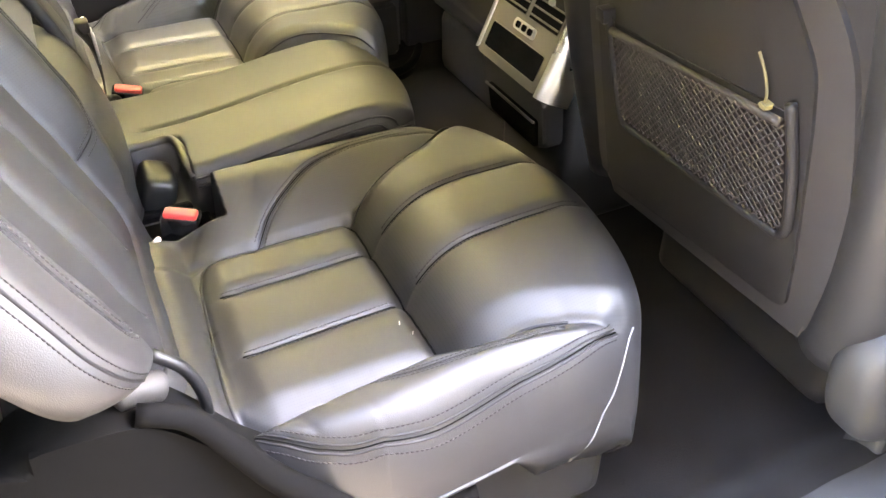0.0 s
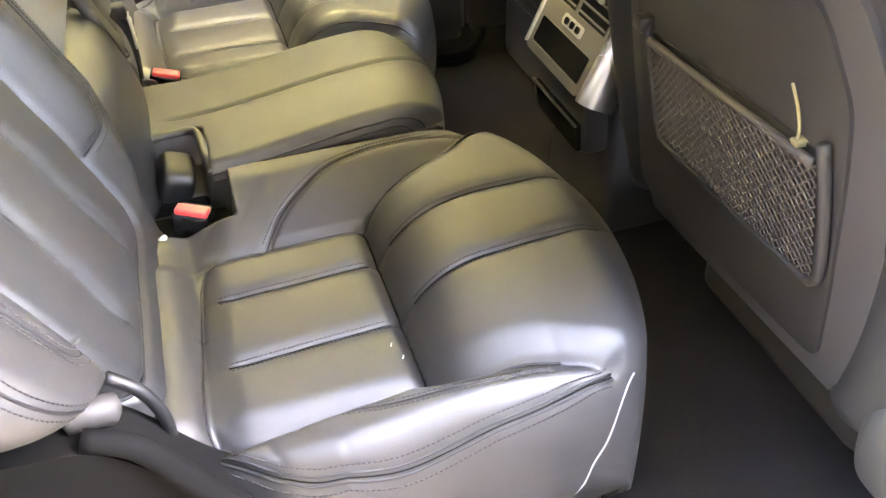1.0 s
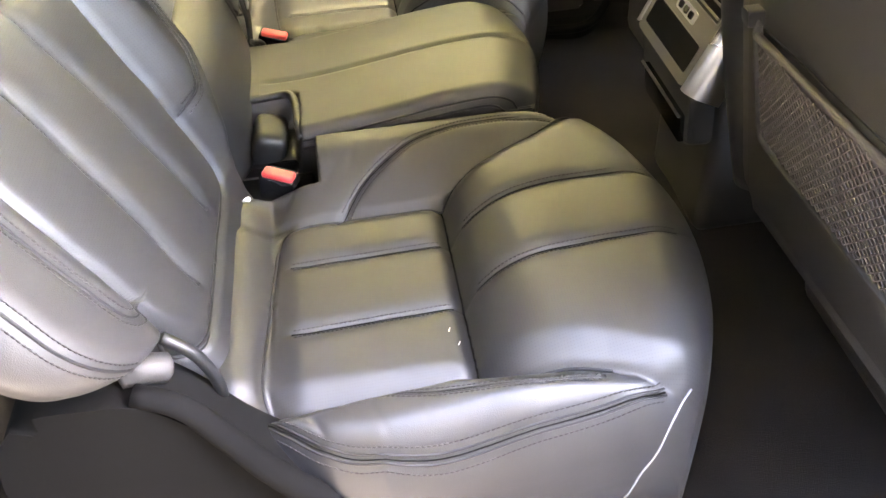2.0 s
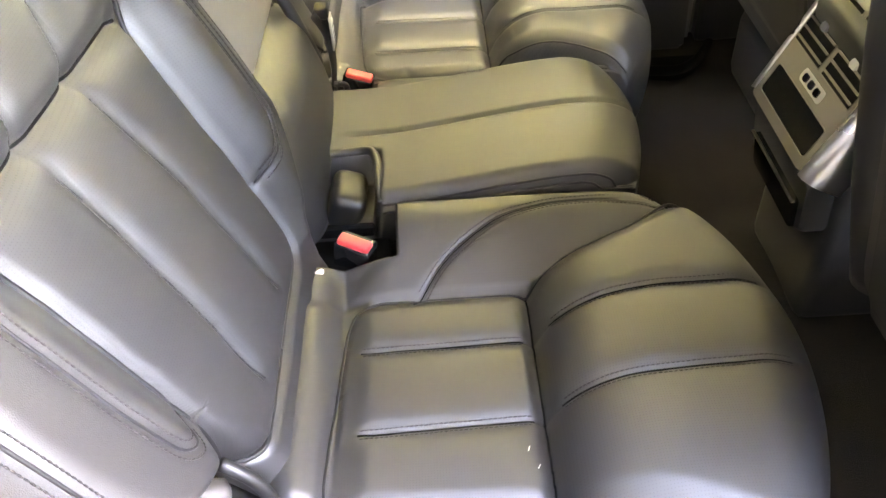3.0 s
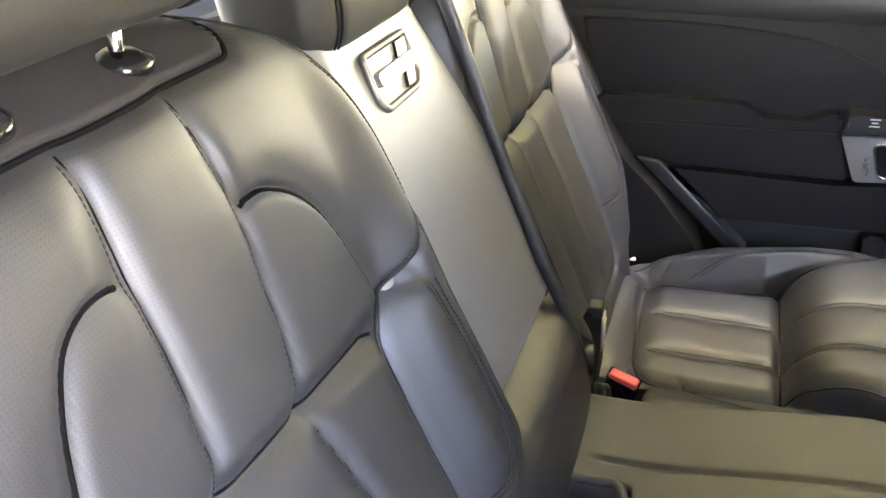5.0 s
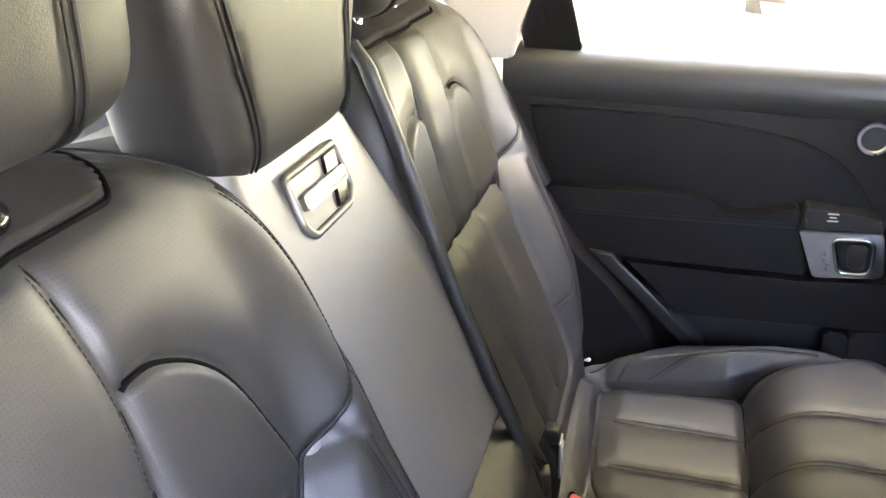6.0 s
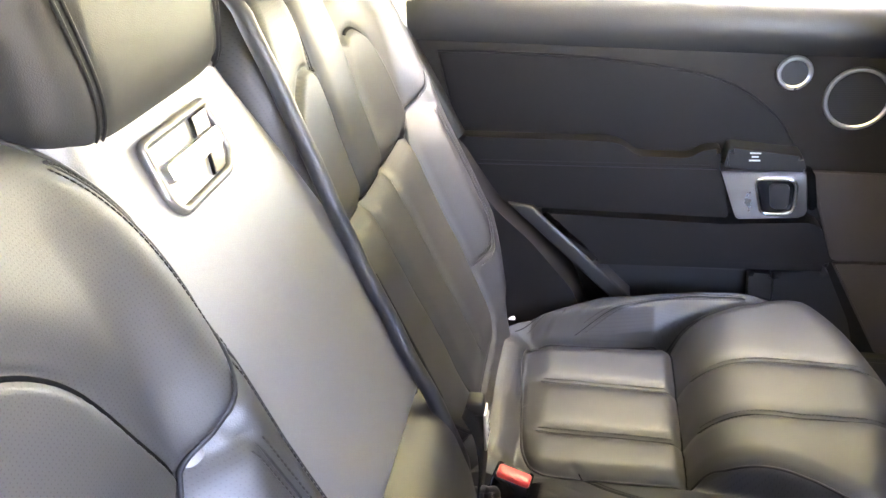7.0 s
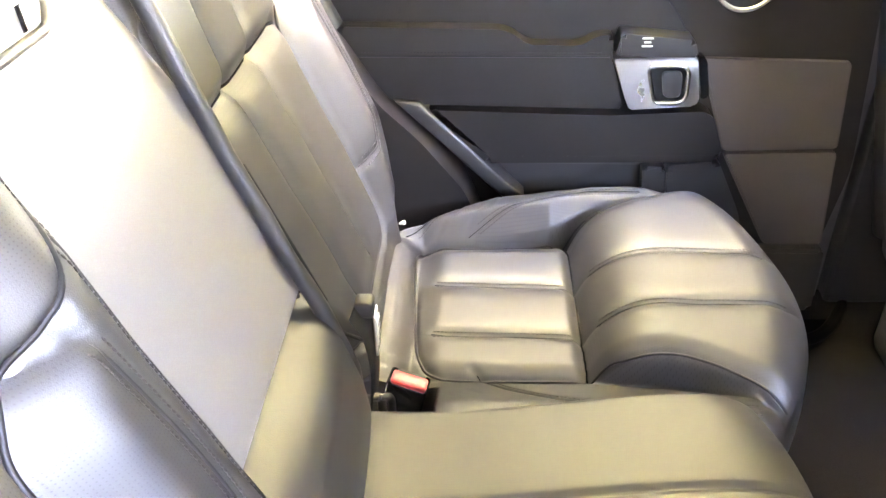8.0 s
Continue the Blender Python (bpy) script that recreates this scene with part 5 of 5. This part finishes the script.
# ---- front seats ----
def net_pocket(seat, to3):
    pocket = new("net_pocket")
    pocket.parent = seat
    rail = curve([(0.158, 0.505), (0.150, 0.440), (0.142, 0.364), (0.132, 0.346), (0.10, 0.343), (0.0, 0.346), (-0.14, 0.350), (-0.172, 0.354), (-0.181, 0.385), (-0.176, 0.46), (-0.165, 0.525)], 70)
    cord("pocket_rail", [to3(a, b, 0.010) for a, b in rail], 0.0065, PLASTIC, pocket, "black plastic pocket rail", 14)
    top = curve([(0.146, 0.484), (0.05, 0.488), (-0.06, 0.494), (-0.158, 0.500)], 40)
    cord("hem", [to3(a, b, 0.014) for a, b in top], 0.0055, NETTING, pocket, "elastic pocket hem", 10)

    def net(u, v):
        left, right = (0.148 - 0.010 * v, 0.484 - 0.130 * v), (-0.162 - 0.012 * v, 0.500 - 0.142 * v)
        a, b = left[0] + (right[0] - left[0]) * u, left[1] + (right[1] - left[1]) * u
        return to3(a, b, 0.012 + 0.012 * math.sin(math.pi * u) * (1 - 0.6 * v))

    v, f = [], []
    nu, nv = 28, 12
    for k in range(-nv, nu + 1):
        for slope in (1, -1):
            pts = []
            for q in range(nv * 2 + 1):
                u = (k + (q / 2 if slope > 0 else nv - q / 2)) / nu
                if 0 <= u <= 1:
                    pts.append(net(u, q / (2 * nv)))
            if len(pts) > 2:
                tv, tf = tube(pts, 0.0011, 5)
                o = len(v)
                v += list(tv)
                f += [tuple(i + o for i in t) for t in tf]
    tagged(mesh_part("netting", v, f, NETTING, pocket, "stretched black diamond netting"), kind="stuff")
    part("pocket_lining", prism([(0.150, 0.49), (0.136, 0.350), (-0.17, 0.356), (-0.165, 0.51)], to3, 0.0055, 0), PLASTIC, pocket, "dark pocket lining")
    part("pocket_end", prism(rounded([(0.150, 0.512), (0.170, 0.512), (0.172, 0.492), (0.152, 0.490)], 0.004), to3, 0.022, 0.003), SATIN, pocket, "satin rail tip", smooth=True)
    cord("tag_string", [tuple(to3(a, b, 0.012)) for a, b in curve([(-0.118, 0.565), (-0.128, 0.545), (-0.133, 0.525), (-0.132, 0.512)], 14)], 0.0017, LABEL_YELLOW, pocket, "thin yellowish string", 8)
    part("tag", prism(rounded([(-0.126, 0.511), (-0.137, 0.509), (-0.137, 0.503), (-0.126, 0.505)], 0.002), to3, 0.016, 0.002), LABEL_YELLOW, pocket, "small pale cloth tag")


def front_seat(yc, label, flip=1, ahead=0.0, pocketed=True):
    s = thing("front_seat", label, "car seat", "front seats")

    def to3(a, b, c):
        return Vector((0.648 + ahead - c - 0.20 * (b - 0.45), yc + flip * a, b))

    part("backrest", prism(rounded([(-0.26, 0.19), (0.23, 0.19), (0.235, 0.75), (0.17, 0.93), (-0.19, 0.93), (-0.27, 0.75)], 0.07), lambda a, b, c: to3(a, b, c - 0.14), 0.13, 0.03, 4), LEATHER, s, "black leather front seat backrest", smooth=True)
    rim = rounded([(-0.243, 0.205), (-0.256, 0.32), (-0.240, 0.50), (-0.222, 0.60), (-0.17, 0.672), (-0.06, 0.72), (0.10, 0.72), (0.19, 0.66), (0.222, 0.50), (0.222, 0.18)], 0.035)
    part("back_shell", prism(rim, lambda a, b, c: to3(a, b, c - 0.052), 0.050, 0.026, 6), SHELL, s, "grey-black moulded seat back shell", smooth=True)
    inset = rounded([(-0.186, 0.235), (-0.190, 0.34), (-0.189, 0.50), (-0.184, 0.57), (-0.140, 0.638), (-0.05, 0.69), (0.09, 0.69), (0.16, 0.64), (0.193, 0.50), (0.193, 0.205)], 0.02)
    part("back_panel", prism(inset, lambda a, b, c: to3(a, b, c - 0.004), 0.007, 0.002, 2), PLASTIC, s, "dark panel set in the seat back", smooth=True)
    for sgn, name in ((-1, "bolster"), (1, "bolster")):
        line = curve([(sgn * 0.235, 0.20), (sgn * 0.262, 0.36), (sgn * 0.268, 0.55), (sgn * 0.245, 0.74), (sgn * 0.17, 0.90)], 40)
        pts = [to3(a, b, -0.045) for a, b in line]
        cord(name, pts, 0.048, LEATHER, s, "rolled grey-black leather edge", 22)
    if pocketed:
        net_pocket(s, to3)
    head = new("headrest")
    head.parent = s
    rounded_block("pad", (0.62 + ahead, yc, 1.045), (0.11, 0.27, 0.17), LEATHER, head, 0.1, 0.33, (), "black leather headrest pad")
    for sgn in (-1, 1):
        cord("post", [(0.64 + ahead, yc + sgn * 0.06, 0.90), (0.63 + ahead, yc + sgn * 0.06, 0.95), (0.62 + ahead, yc + sgn * 0.06, 1.0)], 0.006, CHROME, head, "chrome headrest post", 12)
    part("cushion", box(0.80, 1.25, yc - 0.25, yc + 0.25, 0.14, 0.28, 0.05, 4), LEATHER, s, "black leather front seat cushion", smooth=True)
    part("seat_base", box(0.82, 1.12, yc - 0.20, yc + 0.20, -0.02, 0.15, 0.03, 3), PLASTIC, s, "black plastic seat base", smooth=True)
    for sgn in (-1, 1):
        part("rail", box(0.86 + ahead, 1.2, yc + sgn * 0.19 - 0.02, yc + sgn * 0.19 + 0.02, -0.02, 0.025, 0.008, 2), SATIN, s, "black seat runner", smooth=True)
    if not pocketed:
        line = curve([(0.606, 0.628, 0.002), (0.655, 0.613, 0.004), (0.705, 0.608, 0.006), (0.748, 0.632, 0.010), (0.785, 0.680, 0.016), (0.80, 0.71, 0.02)], 40)
        cord("runner_cover", line, 0.011, MATTE, s, "curved black runner cover", 14)
        part("runner_plate", prism([tuple(p[:2]) for p in line] + [(0.66, 0.71), (0.606, 0.66)], lambda p, q, c: Vector((p, q, c - 0.03)), 0.034, 0.004), MATTE, s, "black moulded runner plate", smooth=True)
        part("rail_cap", box(0.592, 0.612, 0.620, 0.642, -0.024, 0.010, 0.004, 2), SILVER, s, "pale runner end cap", smooth=True)
    return s


front_seat(-0.475, "black front seat with a net pocket on its dark shell")
front_seat(0.43, "black front seat ahead of the closed door", -1, 0.10, False)


# recliner housing of the near front seat
rec = thing("recliner_cover", "dark plastic recliner cover low on the front seat", "car trim")
rounded_block("housing", (0.80, -0.77, 0.20), (0.22, 0.10, 0.20), PLASTIC, rec, 0.2, 0.6, (), "rounded dark plastic housing")
ring_part("dial_rim", (0.82, 0.20), 0.06, 0.085, lambda a, b, c: Vector((a, -0.815 - c, b)), 0.012, PLASTIC, rec, 40, "rounded dial rim")


# ---- centre console ----
def console():
    c = thing("centre_console", "rear end of the centre console with air vents", "console")
    yc, lean = -0.030, 0.44
    base = Vector((0.648, yc, 0.297))

    def to3(a, b, d):
        return base + Vector((b * math.sin(lean) - d * math.cos(lean), a, b * math.cos(lean) + d * math.sin(lean)))

    part("body", box(0.70, 1.6, yc - 0.112, yc + 0.112, 0.0, 0.46, 0.02, 3), RUBBER, c, "black console body", smooth=True)
    part("surround", prism(rounded([(-0.100, -0.004), (0.113, -0.004), (0.116, 0.235), (-0.102, 0.235)], 0.012), lambda a, b, d: to3(a, b, d - 0.06), 0.056, 0.006), SATIN, c, "dark console surround", smooth=True)
    part("fascia", prism(rounded([(-0.094, -0.008), (0.108, -0.008), (0.110, 0.228), (-0.096, 0.228)], 0.010), to3, 0.003, 0.002), BRONZE, c, "satin bronze-grey fascia", smooth=True)
    bm = bmesh.new()
    section = [(-0.094, 0.003), (-0.099, 0.0045), (-0.106, 0.002), (-0.113, -0.005), (-0.118, -0.016), (-0.120, -0.035), (-0.120, -0.055)]
    rows = [[bm.verts.new(to3(p, q, d)) for p, d in section] for q in np.linspace(-0.010, 0.235, 12)]
    for p, q in zip(rows[:-1], rows[1:]):
        for i in range(len(section) - 1):
            bm.faces.new((p[i], p[i + 1], q[i + 1], q[i]))
    part("chrome_strip", bm, SILVER, c, "bright polished side strip", smooth=True)
    part("chrome_strip", prism([(0.104, 0.001), (0.106, 0.230), (0.116, 0.232), (0.114, -0.004)], to3, 0.006, 0.003), SILVER, c, "bright polished side strip", smooth=True)
    # No hollow here: a near-black plate paints the pocket's inner shade.
    part("pocket", prism(rounded([(-0.082, 0.008), (0.092, 0.008), (0.092, 0.054), (-0.082, 0.054)], 0.006), to3, 0.004, 0.001), MATTE, c, "flat black plate painted as a shaded oddments pocket")
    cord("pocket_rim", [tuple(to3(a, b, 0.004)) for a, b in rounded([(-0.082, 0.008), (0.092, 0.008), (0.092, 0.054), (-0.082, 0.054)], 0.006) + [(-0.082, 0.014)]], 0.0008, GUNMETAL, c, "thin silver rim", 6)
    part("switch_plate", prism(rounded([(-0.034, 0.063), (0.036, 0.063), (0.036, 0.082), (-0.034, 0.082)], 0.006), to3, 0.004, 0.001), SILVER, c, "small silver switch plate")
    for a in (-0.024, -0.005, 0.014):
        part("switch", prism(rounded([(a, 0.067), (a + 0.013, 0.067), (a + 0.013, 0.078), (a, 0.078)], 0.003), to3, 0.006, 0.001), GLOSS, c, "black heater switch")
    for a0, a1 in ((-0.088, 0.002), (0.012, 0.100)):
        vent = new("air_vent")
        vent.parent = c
        # Depth behind the slats is painted: a flat near-black plate.
        part("backing", prism([(a0, 0.092), (a1, 0.092), (a1, 0.184), (a0, 0.184)], to3, 0.0045, 0), MATTE, vent, "flat black plate painted as a shaded vent throat")
        for k in range(6):
            b = 0.098 + k * 0.0148
            part("slat", prism([(a0 + 0.002, b), (a1 - 0.002, b), (a1 - 0.002, b + 0.0028), (a0 + 0.002, b + 0.0028)], to3, 0.007, 0), BRONZE, vent, "thin dark vent slat")
        cord("vent_rim", [tuple(to3(p, q, 0.004)) for p, q in ((a0, 0.092), (a1, 0.092), (a1, 0.184), (a0, 0.184), (a0, 0.092))], 0.0011, GUNMETAL, vent, "thin grey vent rim", 6)
        mid = (a0 + a1) / 2
        part("thumb_slider", prism(rounded([(mid - 0.008, 0.128), (mid + 0.008, 0.128), (mid + 0.008, 0.140), (mid - 0.008, 0.140)], 0.003), to3, 0.009, 0.002), SILVER, vent, "small silver vent slider")
    part("lower_panel", prism(rounded([(-0.100, -0.12), (0.100, -0.12), (0.110, -0.006), (-0.110, -0.006)], 0.02), lambda a, b, d: Vector((0.690 + 0.25 * -b * 0.5 - d, yc + a, 0.297 + b)), 0.04, 0.012), RUBBER, c, "black lower console panel", smooth=True)
    part("duct", prism(rounded([(-0.085, -0.115), (0.075, -0.115), (0.080, -0.060), (-0.090, -0.060)], 0.006), lambda a, b, d: Vector((0.705 + 0.25 * -b * 0.5 - d, yc + a, 0.297 + b)), 0.062, 0.002), GLOSS, c, "foot air duct")
    cord("duct_rim", [(0.648, yc - 0.09, 0.236), (0.648, yc + 0.082, 0.236)], 0.0022, SATIN, c, "duct edge")
    return c


console()


# ---- outside ----
bm = bmesh.new()
bmesh.ops.create_grid(bm, x_segments=120, y_segments=120, size=1)
for v in bm.verts:
    r = max(abs(v.co.x), abs(v.co.y))
    k = 6 + 1500 * r ** 5
    v.co = Vector((v.co.x * k, v.co.y * k, -0.55 + 0.04 * noise.noise(Vector((v.co.x * 40, v.co.y * 40, 1)))))
# Two unseen walls, added to hold back sky light and sun.
plain("wall_near_screen", box(-9.0, 1.35, -7.0, -1.85, -0.55, 4.0, 0.02), SCREEN_WALL, "unseen grey wall added to block sky light beside the doorway", "wall")
plain("wall_ahead_screen", box(5.2, 11.0, -2.4, 1.6, -0.55, 4.1, 0.02), SCREEN_WALL, "unseen grey wall added to block sun and sky ahead", "wall")
plain("pavement", box(-9, 9, -9, 1.0, -0.56, -0.49, 0.01), ASPHALT, "dark asphalt driveway under the car", "driveway")
plain("ground", bm, GRASS, "sunlit yellow-green lawn round the car", "lawn", smooth=True)


def tree(x, y, h, seed):
    rnd = random.Random(seed)
    t = thing("tree", "leafy yellow-green tree added to cover the sky beyond the window", "tree", "trees beyond the window", at=(0, 0, 0))
    trunk = [(x, y, -0.6), (x + rnd.uniform(-.1, .1), y, h * 0.25), (x + rnd.uniform(-.3, .3), y + rnd.uniform(-.3, .3), h * 0.6), (x, y, h * 0.9)]
    cord("trunk", curve(trunk, 16), np.linspace(0.22, 0.04, 16), BARK, t, "brown bark trunk", 10)
    v, f = [], []
    for k in range(7):
        a, z0 = rnd.uniform(0, 6.28), h * rnd.uniform(0.25, 0.7)
        end = (x + math.cos(a) * h * 0.3, y + math.sin(a) * h * 0.3, z0 + h * 0.18)
        cord("limb", curve([(x, y, z0), ((x + end[0]) / 2, (y + end[1]) / 2, z0 + h * 0.05), end], 8), np.linspace(0.07, 0.015, 8), BARK, t, "bare brown limb", 6)
    for k in range(10000):
        a, e, r = rnd.uniform(0, 6.28), rnd.gauss(0, 0.6), h * 0.40 * rnd.uniform(0.3, 1.0) * (1 + 0.25 * math.sin(3 * rnd.uniform(0, 6.28)))
        c = Vector((x + r * math.cos(a) * math.cos(e), y + r * math.sin(a) * math.cos(e), h * 0.48 + r * 1.15 * math.sin(e)))
        p, q = Vector((rnd.gauss(0, 1), rnd.gauss(0, 1), rnd.gauss(0, 1))).normalized() * 0.30, Vector((rnd.gauss(0, 1), rnd.gauss(0, 1), rnd.gauss(0, 1))).normalized() * 0.21
        n = len(v)
        v += [c - p, c + q, c + p, c - q]
        f.append((n, n + 1, n + 2, n + 3))
    mesh_part("crown", v, f, LEAF, t, "loose crown of small leaves", smooth=False)
    return t


# Tall tree row added to block the sky and yellow the far window light.
for k, (x, y, h) in enumerate(((-16.0, 12.0, 15.5), (-10.0, 9.5, 15.5), (-4.5, 10.0, 16.0), (1.0, 9.5, 15.5), (6.5, 10.0, 16.0), (12.0, 11.0, 15.5), (18.0, 12.0, 15.5))):
    tree(x, y, h, k)
